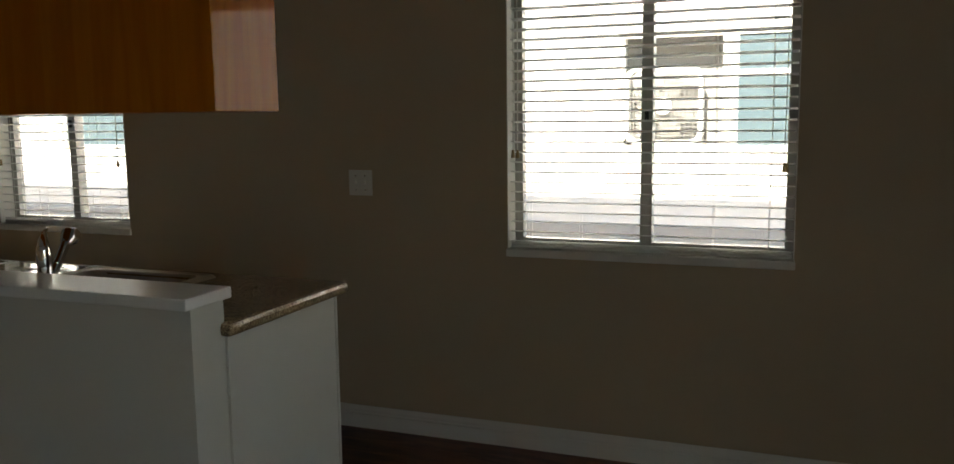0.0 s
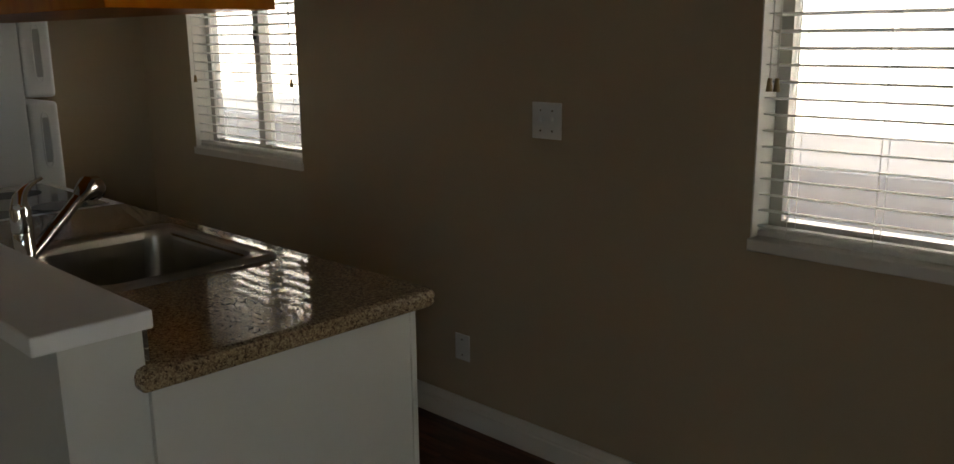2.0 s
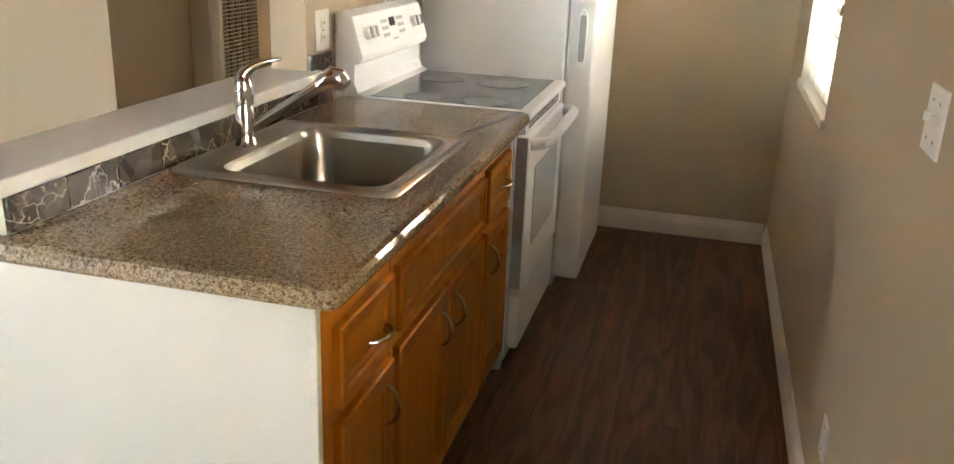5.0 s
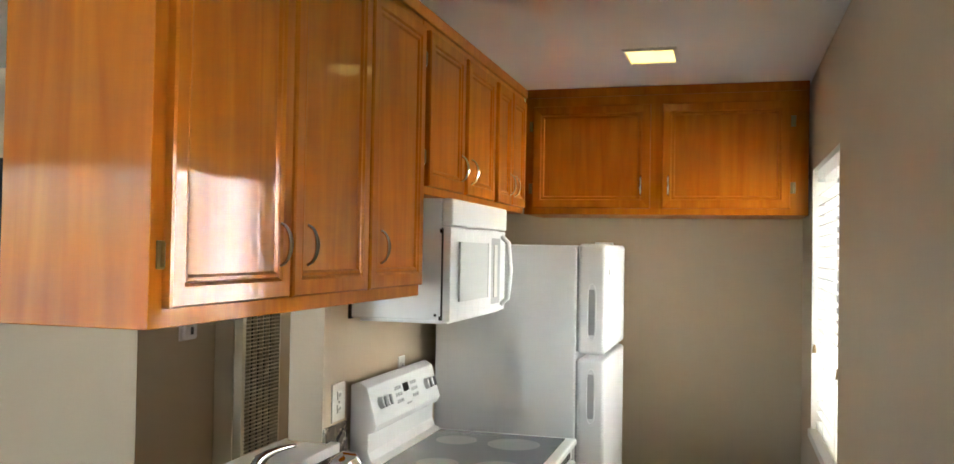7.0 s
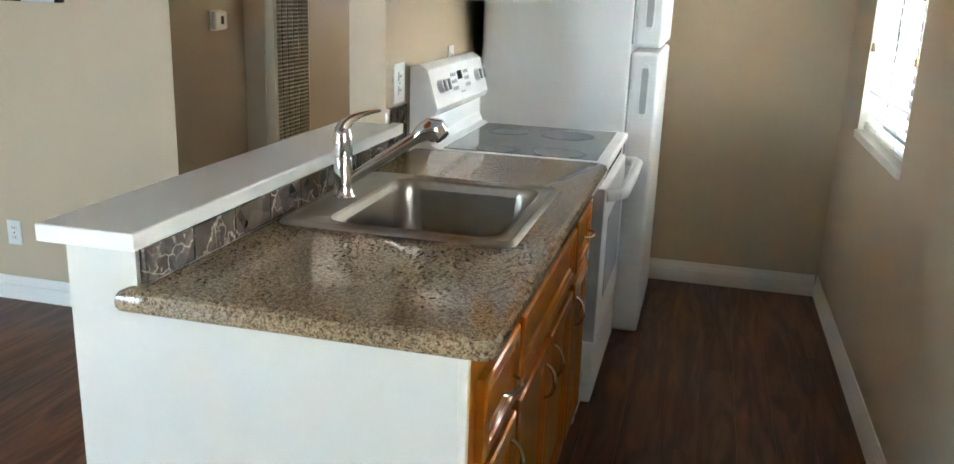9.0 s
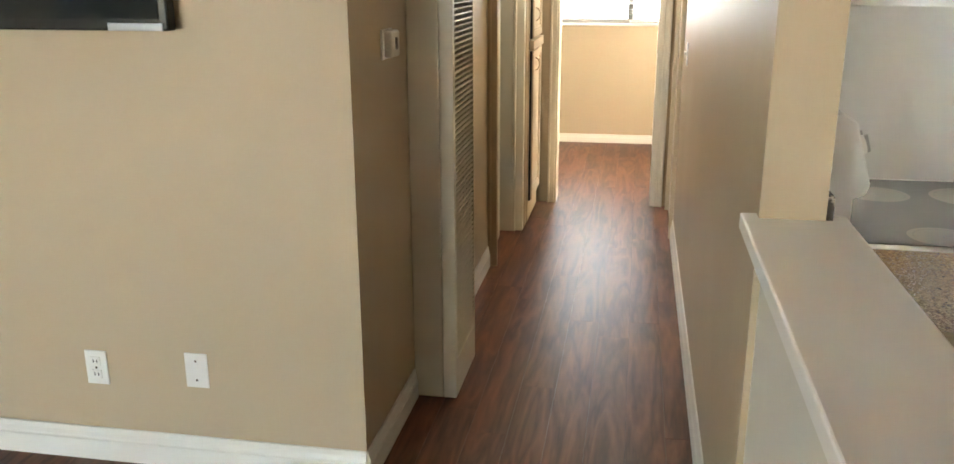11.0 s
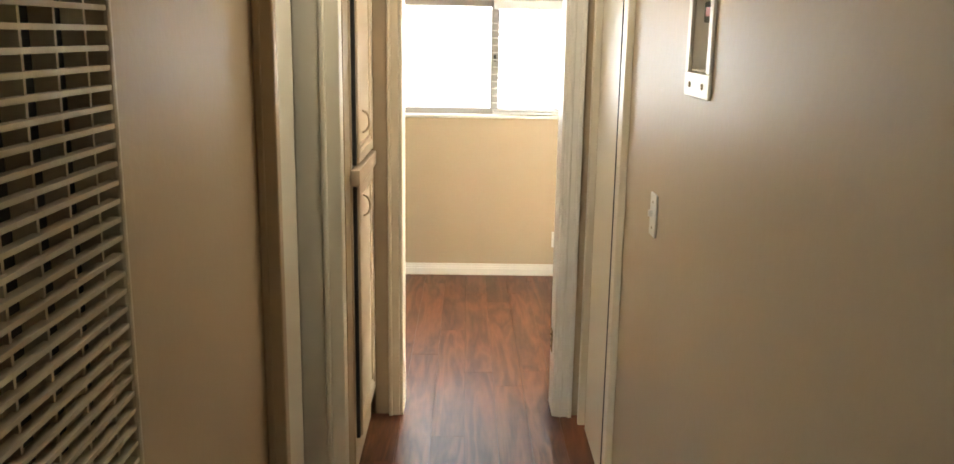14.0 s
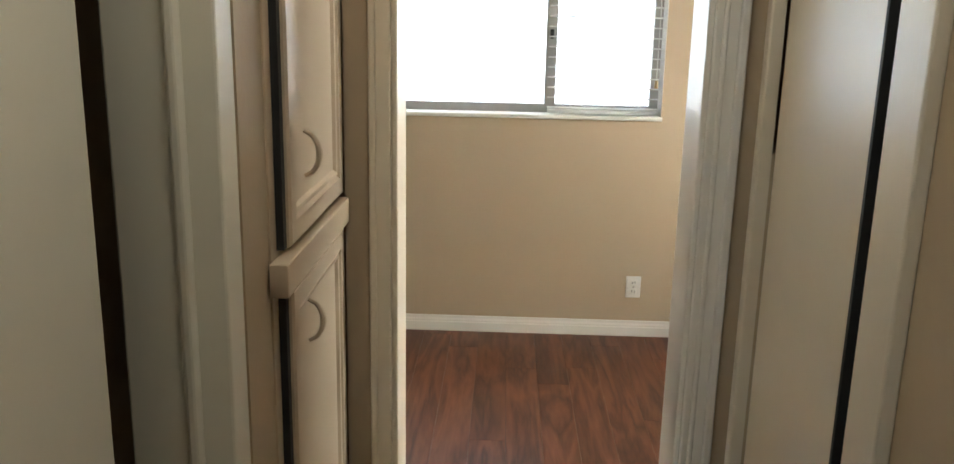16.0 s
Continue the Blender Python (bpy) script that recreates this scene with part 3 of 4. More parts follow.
def framed_door(name, facing, plane, u0, u1, z0, z1, parent, mat, rail=0.042, thick=0.019):
    """A slab with a raised moulded border and a sunk flat panel."""
    bm = bmesh.new()
    loops = []
    for inset, w in ((0.0, 0.0), (0.0, thick - 0.004), (0.004, thick), (rail - 0.006, thick), (rail, thick - 0.006), (rail + 0.003, thick - 0.003), (rail + 0.009, thick - 0.004), (rail + 0.014, thick - 0.010)):
        loops.append([bm.verts.new(at(facing, plane, u, w, z)) for u, z in ((u0 + inset, z0 + inset), (u1 - inset, z0 + inset), (u1 - inset, z1 - inset), (u0 + inset, z1 - inset))])
    for lo, hi in zip(loops, loops[1:]):
        for k in range(4):
            bm.faces.new((lo[k], lo[(k + 1) % 4], hi[(k + 1) % 4], hi[k]))
    bm.faces.new(loops[-1])
    bm.faces.new(loops[0][::-1])
    return part(name, bm, mat, parent)


def hinge(facing, plane, u, z, parent):
    bm = fbox(facing, plane, u - 0.012, u + 0.012, 0.0, 0.004, z - 0.024, z + 0.024, 0.002)
    p = at(facing, plane, u, 0.006, z - 0.02)
    q = at(facing, plane, u, 0.006, z + 0.02)
    add_rod(bm, p, q, 0.004, 8)
    return part("hinge", bm, BRASS, parent, "dark brass surface hinge")


def cabinet(name, facing, plane, u0, u1, back, z0, z1, doors, label, group, mat, toe=0.0):
    """A cabinet unit. doors: (kind, u0, u1, z0, z1, handle u, handle z, upright, hinge u or None)."""
    c = (u0 + u1) / 2
    t = thing(name, (c, (plane + back) / 2, z0) if facing == "N" else ((plane + back) / 2, c, z0), label, "cabinet", group)
    bm = fbox(facing, plane, u0, u1, back - plane, -0.0, z0 + toe, z1, 0.002)
    if toe:
        fbox(facing, plane, u0, u1, back - plane, -0.06, z0, z0 + toe, 0.0, bm)
    part("body", bm, mat, t)
    for kind, a, b, c0, c1, hu, hz, upright, hg in doors:
        d = framed_door(kind, facing, plane + 0.001, a, b, c0, c1, t, DOORWOOD if mat is CABWOOD else mat, 0.03 if kind == "drawer" else 0.042)
        if hu is not None:
            pull(facing, plane + 0.018, hu, hz, d, upright, 0.088 if mat is CABWOOD else 0.072, NICKEL if mat is CABWOOD else mat)
        if hg is not None:
            for hz2 in (c0 + 0.09, c1 - 0.09):
                hinge(facing, plane + 0.001, hg, hz2, d)
    return t


G = "varnished kitchen cabinets"
# base units under the worktop
cabinet("base_cabinet", "N", 2.868, -1.815, -1.49, 2.275, 0, 0.8635, [
    ("drawer", -1.80, -1.53, 0.645, 0.80, -1.70, 0.715, False, None),
    ("door", -1.80, -1.53, 0.13, 0.615, -1.755, 0.53, True, None)], "orange varnished wooden base cabinet with one drawer", G, CABWOOD, 0.1)
cabinet("base_cabinet", "N", 2.868, -2.56, -1.82, 2.275, 0, 0.70, [
    ("drawer", -2.54, -1.835, 0.655, 0.80, None, None, False, None),
    ("door", -2.54, -2.195, 0.13, 0.62, -2.25, 0.53, True, None),
    ("door", -2.185, -1.835, 0.13, 0.62, -2.13, 0.53, True, None)], "orange varnished wooden sink cabinet with two doors", G, CABWOOD, 0.1)
cabinet("base_cabinet", "N", 2.868, -2.90, -2.565, 2.275, 0, 0.8635, [
    ("drawer", -2.845, -2.575, 0.655, 0.81, -2.73, 0.735, False, None),
    ("door", -2.845, -2.575, 0.13, 0.625, -2.62, 0.53, True, None)], "orange varnished narrow wooden base cabinet beside the stove", G, CABWOOD, 0.1)
# rail above the sink doors
rail_t = thing("sink_rail", (-2.19, 2.85, 0.78), "orange varnished front rail above the sink doors", "cabinet rail")
part("rail", box(-2.559, -1.821, 2.846, 2.868, 0.70, 0.8635), CABWOOD, rail_t)
ep = thing("end_panel", (-1.483, 2.565, 0), "smooth white painted end panel of the counter", "panel")
part("panel", box(-1.49, -1.474, 2.272, 2.853, 0.0, 0.8635, 0.001), PANEL, ep)
part("edge_strip", box(-1.49, -1.471, 2.853, 2.869, 0.0, 0.8635, 0.003), PANEL, ep)
fs = thing("filler_strip", (-2.92, 2.85, 0), "grey metal side strip beside the stove", "filler strip")
part("strip", box(-2.945, -2.905, 2.30, 2.868, 0.02, 0.857, 0.002), APPL_GREY, fs)
# wall units
cabinet("wall_cabinet", "N", 2.558, -2.775, -1.466, 2.256, 1.486, CEILZ - 0.002, [
    ("door", -1.915, -1.50, 1.52, 2.31, -1.868, 1.632, True, -1.492),
    ("door", -2.335, -1.93, 1.52, 2.31, -1.99, 1.632, True, None),
    ("door", -2.755, -2.35, 1.52, 2.31, -2.415, 1.632, True, None)], "long orange varnished wall cabinet with three doors above the ledge", G, CABWOOD)
cabinet("wall_cabinet", "N", 2.558, -4.18, -2.78, 2.24, 1.80, CEILZ - 0.002, [
    ("door", -3.18, -2.80, 1.825, 2.31, -3.14, 1.91, True, -2.792),
    ("door", -3.60, -3.22, 1.825, 2.31, -3.265, 1.91, True, None),
    ("door", -3.885, -3.655, 1.825, 2.31, -3.85, 1.91, True, None),
    ("door", -4.145, -3.90, 1.825, 2.31, -3.935, 1.91, True, None)], "orange varnished short wall cabinet above the microwave", G, CABWOOD)
cabinet("wall_cabinet", "E", -4.20, 2.56, 3.80, -4.608, 1.80, CEILZ - 0.002, [
    ("door", 2.60, 3.135, 1.828, 2.295, 3.095, 1.93, True, 2.593),
    ("door", 3.187, 3.725, 1.828, 2.295, 3.215, 1.93, True, 3.735)], "orange varnished wall cabinet with two wide doors", G, CABWOOD)
top_trim = thing("cabinet_trim", (-2.8, 2.57, 2.36), "varnished wooden strip along the cabinet tops", "trim")
part("strip", box(-4.19, -1.466, 2.559, 2.572, 2.335, 2.376, 0.004), CABWOOD, top_trim)
part("strip", box(-4.199, -4.185, 2.573, 3.80, 2.335, 2.376, 0.004), CABWOOD, top_trim)

lc = cabinet("linen_cabinet", "N", 1.282, -6.60, -6.122, 0.73, 0.0, CEILZ - 0.002, [
    ("door", -6.595, -6.168, 0.14, 1.01, -6.265, 0.93, True, None),
    ("door", -6.595, -6.168, 1.08, 2.05, -6.265, 1.21, True, None)], "tan painted linen cupboard with two stacked doors", "", TANPAINT)
# dark strips paint the shade beside the cupboard doors
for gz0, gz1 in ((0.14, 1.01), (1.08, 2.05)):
    part("gap_shade", box(-6.1675, -6.150, 1.2825, 1.294, gz0, gz1), DARK, lc, "dark strip for the shade in the gap along the door edge")
lr = thing("cupboard_rail", (-6.34, 1.295, 1.07), "tan painted rail between the cupboard doors", "trim")
part("rail", box(-6.60, -6.10, 1.283, 1.312, 1.02, 1.072, 0.004), TANPAINT, lr)


# ---- worktop, sink and tap ----
def rounded_loop(bm, x0, x1, y0, y1, r, z, n=6):
    vs = []
    for cx, cy, a0 in ((x1 - r, y1 - r, 0), (x0 + r, y1 - r, 90), (x0 + r, y0 + r, 180), (x1 - r, y0 + r, 270)):
        for k in range(n + 1):
            a = radians(a0 + 90 * k / n)
            vs.append(bm.verts.new((cx + r * math.cos(a), cy + r * math.sin(a), z)))
    return vs


def bridge(bm, a, b):
    n = len(a)
    for k in range(n):
        bm.faces.new((a[k], a[(k + 1) % n], b[(k + 1) % n], b[k]))


def worktop():
    t = thing("countertop", (-2.2, 2.58, 0.88), "polished speckled brown granite worktop with rounded edge", "worktop")
    bm = bmesh.new()
    x0, x1, y0, y1, z0, z1 = -2.955, -1.445, 2.284, 2.917, 0.864, 0.906
    hole = (-2.49, -1.965, 2.36, 2.79)
    rings = []
    for d, z in ((0.014, z0), (0.004, z0 + 0.005), (0.0, z0 + 0.013), (0.0, z1 - 0.014), (0.005, z1 - 0.004), (0.016, z1)):
        rings.append(rounded_loop(bm, x0, x1 - d, y0, y1 - d, 0.026, z))
    for a, b in zip(rings, rings[1:]):
        bridge(bm, a, b)
    for ring, z in ((rings[-1], z1), (rings[0], z0)):
        inner = rounded_loop(bm, *hole, 0.03, z)
        bridge(bm, ring, inner)
        if z == z1:
            top_in = inner
        else:
            bridge(bm, top_in, inner)
    part("slab", bm, GRANITE, t)
    bm = bmesh.new()
    lips = []
    for d, z in ((0.014, z0), (0.004, z0 + 0.005), (0.0, z0 + 0.013), (0.0, z1 - 0.014), (0.005, z1 - 0.004), (0.016, z1 - 0.0002)):
        lips.append(rounded_loop(bm, -1.4805, x1 - d - 0.0008, 2.246 + d, 2.309, 0.006, z))
    for a, b in zip(lips, lips[1:]):
        bridge(bm, a, b)
    bm.faces.new(lips[-1])
    bm.faces.new(lips[0][::-1])
    part("edge_return", bm, GRANITE, t)
    return t


worktop()


def sink():
    t = thing("kitchen_sink", (-2.225, 2.56, 0.9), "brushed steel single bowl kitchen sink set into the granite", "sink")
    bm = bmesh.new()
    L = [rounded_loop(bm, -2.505, -1.932, 2.298, 2.838, 0.03, 0.9005), rounded_loop(bm, -2.502, -1.935, 2.301, 2.835, 0.029, 0.906),
         rounded_loop(bm, -2.494, -1.943, 2.309, 2.827, 0.028, 0.9125), rounded_loop(bm, -2.486, -1.951, 2.317, 2.819, 0.027, 0.9085),
         rounded_loop(bm, -2.468, -1.965, 2.392, 2.802, 0.05, 0.9065), rounded_loop(bm, -2.461, -1.970, 2.397, 2.797, 0.052, 0.9095),
         rounded_loop(bm, -2.455, -1.976, 2.402, 2.792, 0.055, 0.903), rounded_loop(bm, -2.451, -1.980, 2.406, 2.788, 0.057, 0.885),
         rounded_loop(bm, -2.447, -1.984, 2.410, 2.784, 0.06, 0.82), rounded_loop(bm, -2.440, -1.991, 2.417, 2.777, 0.06, 0.745),
         rounded_loop(bm, -2.425, -2.006, 2.432, 2.762, 0.055, 0.724), rounded_loop(bm, -2.39, -2.04, 2.465, 2.73, 0.05, 0.7165), rounded_loop(bm, -2.30, -2.15, 2.54, 2.66, 0.05, 0.716)]
    for a, b in zip(L, L[1:]):
        bridge(bm, a, b)
    bm.faces.new(L[-1])
    bmesh.ops.translate(bm, verts=bm.verts[:], vec=(0, 0, 0.006))
    part("bowl", bm, STEEL, t)
    dr = part("drain", rod((-2.225, 2.60, 0.7225), (-2.225, 2.60, 0.727), 0.042, 24), CHROME, t)
    part("strainer", rod((-2.225, 2.60, 0.727), (-2.225, 2.60, 0.734), 0.026, 20), DARK, dr, "black rubber strainer")


sink()


def faucet():
    bx, by = -2.212, 2.342
    t = thing("kitchen_faucet", (bx, by, 0.9125), "chrome single lever kitchen tap with pull-out spray head", "faucet")
    bm = bmesh.new()
    rings = []
    for r, z in ((0.031, 0.907), (0.031, 0.913), (0.026, 0.920), (0.0235, 0.94), (0.0225, 1.008), (0.0215, 1.010), (0.0215, 1.013), (0.0235, 1.015), (0.0235, 1.045), (0.0225, 1.066), (0.018, 1.082), (0.010, 1.090)):
        rings.append([bm.verts.new((bx + r * math.cos(2 * math.pi * k / 20), by + r * math.sin(2 * math.pi * k / 20), z)) for k in range(20)])
    for a, b in zip(rings, rings[1:]):
        bridge(bm, a, b)
    bm.faces.new(rings[0][::-1])
    bm.faces.new(rings[-1])
    part("body", bm, CHROME, t)
    sp = part("spout", tube([(bx - 0.004, by + 0.012, 0.952), (bx - 0.020, by + 0.044, 0.975), (bx - 0.052, by + 0.110, 1.022), (bx - 0.078, by + 0.163, 1.060)], 0.014, 14, [0.013, 0.0135, 0.0145, 0.0155]), CHROME, t)
    head = tube([(bx - 0.077, by + 0.161, 1.058), (bx - 0.084, by + 0.176, 1.071), (bx - 0.092, by + 0.193, 1.080), (bx - 0.099, by + 0.206, 1.077), (bx - 0.104, by + 0.216, 1.066)], 0.02, 18, [0.016, 0.023, 0.030, 0.032, 0.027])
    part("spray_head", head, CHROME, sp)
    part("nozzle", rod((bx - 0.1045, by + 0.217, 1.065), (bx - 0.107, by + 0.222, 1.058), 0.02, 16), DARK, sp, "dark spray nozzle")
    part("joint_ring", rod((bx - 0.037, by + 0.079, 1.0), (bx - 0.039, by + 0.083, 1.003), 0.0162, 16), CHROME, sp)
    part("lever", tube([(bx + 0.004, by - 0.004, 1.072), (bx - 0.004, by + 0.004, 1.092), (bx - 0.014, by + 0.017, 1.104), (bx - 0.030, by + 0.036, 1.113), (bx - 0.045, by + 0.056, 1.119), (bx - 0.059, by + 0.074, 1.122)], 0.008, 12, [0.018, 0.016, 0.011, 0.0075, 0.0055, 0.004]), CHROME, t)


faucet()


# ---- marble tiles along the back of the worktop ----
def backsplash():
    t = thing("backsplash", (-2.1, 2.277, 0.936), "row of polished brown marble tiles behind the worktop", "backsplash", kind="structure")
    x = -1.49
    k = 0
    while x > -2.76:
        w = min(0.152, x + 2.785)
        part("tile", box(x - w + 0.0015, x - 0.0015, 2.2705, 2.2835, 0.9065, 0.9715, 0.001), MARBLE, t)
        x -= 0.152
        k += 1
    part("tile", box(-2.955, -2.792, 2.2375, 2.2505, 0.86, 1.05, 0.001), MARBLE, t)


backsplash()


# ---- stove ----
def stove():
    x0, x1 = -3.635, -2.965
    t = thing("electric_stove", ((x0 + x1) / 2, 2.57, 0), "white electric range with a smooth grey glass cooktop", "stove")
    part("body", box(x0, x1, 2.255, 2.87, 0.03, 0.877, 0.004), APPLIANCE, t)
    ck = part("cooktop", box(x0, x1, 2.345, 2.915, 0.878, 0.904, 0.008, 3), APPLIANCE, t)
    part("glass_top", box(x0 + 0.03, x1 - 0.03, 2.365, 2.875, 0.9045, 0.9070, 0.001), GLASSTOP, ck, "grey ceramic glass top")
    for cx, cy, r in ((-3.43, 2.488, 0.078), (-3.06, 2.535, 0.072), (-3.428, 2.712, 0.098), (-3.07, 2.742, 0.086)):
        bm = bmesh.new()
        a = [[bm.verts.new((cx + q * math.cos(2 * math.pi * k / 40), cy + q * math.sin(2 * math.pi * k / 40), 0.9079)) for k in range(40)] for q in (r, r - 0.012)]
        bridge(bm, a[0], a[1])
        b = [[bm.verts.new((cx + q * math.cos(2 * math.pi * k / 40), cy + q * math.sin(2 * math.pi * k / 40), 0.9077)) for k in range(40)] for q in (r - 0.013, 0.002)]
        bridge(bm, b[0], b[1])
        part("burner", bm, BURNER, ck, "pale burner ring")
    prof = [(2.255, 0.885), (2.255, 1.168), (2.285, 1.178), (2.315, 1.16), (2.352, 1.035), (2.345, 1.015), (2.322, 1.005), (2.322, 0.945), (2.335, 0.915), (2.36, 0.905), (2.36, 0.885)]
    bg = part("backguard", prism(prof, "x", x0, x1, 0.003), APPLIANCE, t)
    sl = Vector((0, 2.352 - 2.315, 1.035 - 1.16)).normalized()
    nn = Vector((0, -sl.z, sl.y))

    def on(x, s, o):
        p = Vector((x, 2.315, 1.16)) + sl * s + nn * o
        return p
    for x in (x1 - 0.075, x1 - 0.125, x0 + 0.075, x0 + 0.125):
        kb = part("knob", rod(on(x, 0.062, 0.0), on(x, 0.062, 0.018), 0.022, 20, 0.019), APPLIANCE, bg)
        g = bmesh.new()
        add_rod(g, on(x, 0.044, 0.022), on(x, 0.08, 0.022), 0.0055, 8)
        part("grip", g, APPL_GREY, kb)
    mid = (x0 + x1) / 2

    def plate(name, xa, xb, sa, sb, h, mat, par):
        bm = bmesh.new()
        q = [bm.verts.new(on(x, s, o)) for o in (0.0005, h) for x, s in ((xa, sa), (xb, sa), (xb, sb), (xa, sb))]
        for f in ((0, 1, 2, 3), (4, 5, 6, 7), (0, 1, 5, 4), (1, 2, 6, 5), (2, 3, 7, 6), (3, 0, 4, 7)):
            bm.faces.new([q[i] for i in f])
        return part(name, bm, mat, par)
    plate("display", mid - 0.02, mid + 0.03, 0.028, 0.058, 0.003, BLACK, bg)
    for i in range(3):
        for k in range(3):
            plate("button", mid + 0.05 + 0.022 * i, mid + 0.065 + 0.022 * i, 0.03 + 0.024 * k, 0.042 + 0.024 * k, 0.002, APPL_GREY, bg)
            plate("button", mid - 0.05 - 0.022 * i, mid - 0.065 - 0.022 * i, 0.03 + 0.024 * k, 0.042 + 0.024 * k, 0.002, APPL_GREY, bg)
    plate("badge", mid - 0.025, mid + 0.025, 0.10, 0.106, 0.001, APPL_GREY, bg)
    vs = part("vent_strip", box(x0 + 0.01, x1 - 0.01, 2.87, 2.899, 0.828, 0.874, 0.003), APPLIANCE, t)
    for k in range(26):
        xx = x0 + 0.07 + k * (x1 - x0 - 0.14) / 25
        part("slot", box(xx - 0.005, xx + 0.005, 2.8985, 2.9, 0.838, 0.866), DARK, vs)
    od = part("oven_door", box(x0 + 0.004, x1 - 0.004, 2.872, 2.915, 0.285, 0.822, 0.012, 3), APPLIANCE, t)
    part("oven_window", box(x0 + 0.12, x1 - 0.12, 2.9155, 2.918, 0.42, 0.70, 0.001), APPL_GREY, od, "pale grey oven window")
    part("door_edge", box(x1 - 0.0035, x1 - 0.001, 2.874, 2.91, 0.30, 0.82), APPL_GREY, od)
    hb = tube([(x1 - 0.02, 2.915, 0.795), (x1 - 0.035, 2.95, 0.80), (x1 - 0.07, 2.965, 0.80), (mid, 2.968, 0.80), (x0 + 0.07, 2.965, 0.80), (x0 + 0.035, 2.95, 0.80), (x0 + 0.02, 2.915, 0.795)], 0.019, 12)
    part("door_handle", hb, APPLIANCE, od)
    part("storage_drawer", box(x0 + 0.004, x1 - 0.004, 2.872, 2.912, 0.075, 0.275, 0.01, 3), APPLIANCE, t)
    for fx in (x0 + 0.06, x1 - 0.06):
        for fy in (2.32, 2.80):
            part("foot", rod((fx, fy, FLOORZ), (fx, fy, 0.032), 0.02), BLACK, t)


stove()


# ---- refrigerator ----
def fridge():
    x0, x1 = -4.36, -3.70
    t = thing("refrigerator", ((x0 + x1) / 2, 2.62, 0), "white top freezer refrigerator with two doors", "refrigerator")
    part("body", box(x0, x1, 2.305, 2.893, 0.035, 1.655, 0.008, 3), APPLIANCE, t)
    part("kick_grille", box(x0 + 0.02, x1 - 0.02, 2.86, 2.90, 0.012, 0.06, 0.003), APPL_GREY, t)
    for nm, za, zb, ha, hb2 in (("freezer_door", 1.222, 1.662, 1.28, 1.50), ("fridge_door", 0.065, 1.206, 0.95, 1.165)):
        d = part(nm, box(x0, x1, 2.90, 3.01, za, zb, 0.016, 4), APPLIANCE, t)
        part("gasket", box(x0 + 0.012, x1 - 0.012, 2.893, 2.9005, za + 0.01, zb - 0.01), APPL_GREY, d)
        bm = bmesh.new()
        pts = []
        for k in range(25):
            a = 2 * math.pi * k / 24
            yy = 2.955 + 0.016 * math.cos(a)
            zz = (ha + hb2) / 2 + (hb2 - ha) / 2 * (abs(math.sin(a)) ** 0.35) * (1 if math.sin(a) >= 0 else -1)
            pts.append((x1 + 0.0015, yy, zz))
        part("handle_recess", tube(pts, 0.003, 8), APPLIANCE, d, "moulded oblong grip on the door edge")
        part("grip_floor", box(x1 - 0.001, x1 + 0.001, 2.942, 2.968, ha + 0.02, hb2 - 0.02, 0.0005), APPL_GREY, d)
    part("badge", rod((x1 - 0.10, 3.01, 1.55), (x1 - 0.10, 3.012, 1.55), 0.012), APPL_GREY, t)
    part("hinge_cap", box(x0 + 0.02, x0 + 0.09, 2.88, 2.96, 1.662, 1.675, 0.004), APPLIANCE, t)
    for fx in (x0 + 0.06, x1 - 0.06):
        for fy in (2.37, 2.84):
            part("foot", rod((fx, fy, FLOORZ), (fx, fy, 0.038), 0.02), BLACK, t)


fridge()


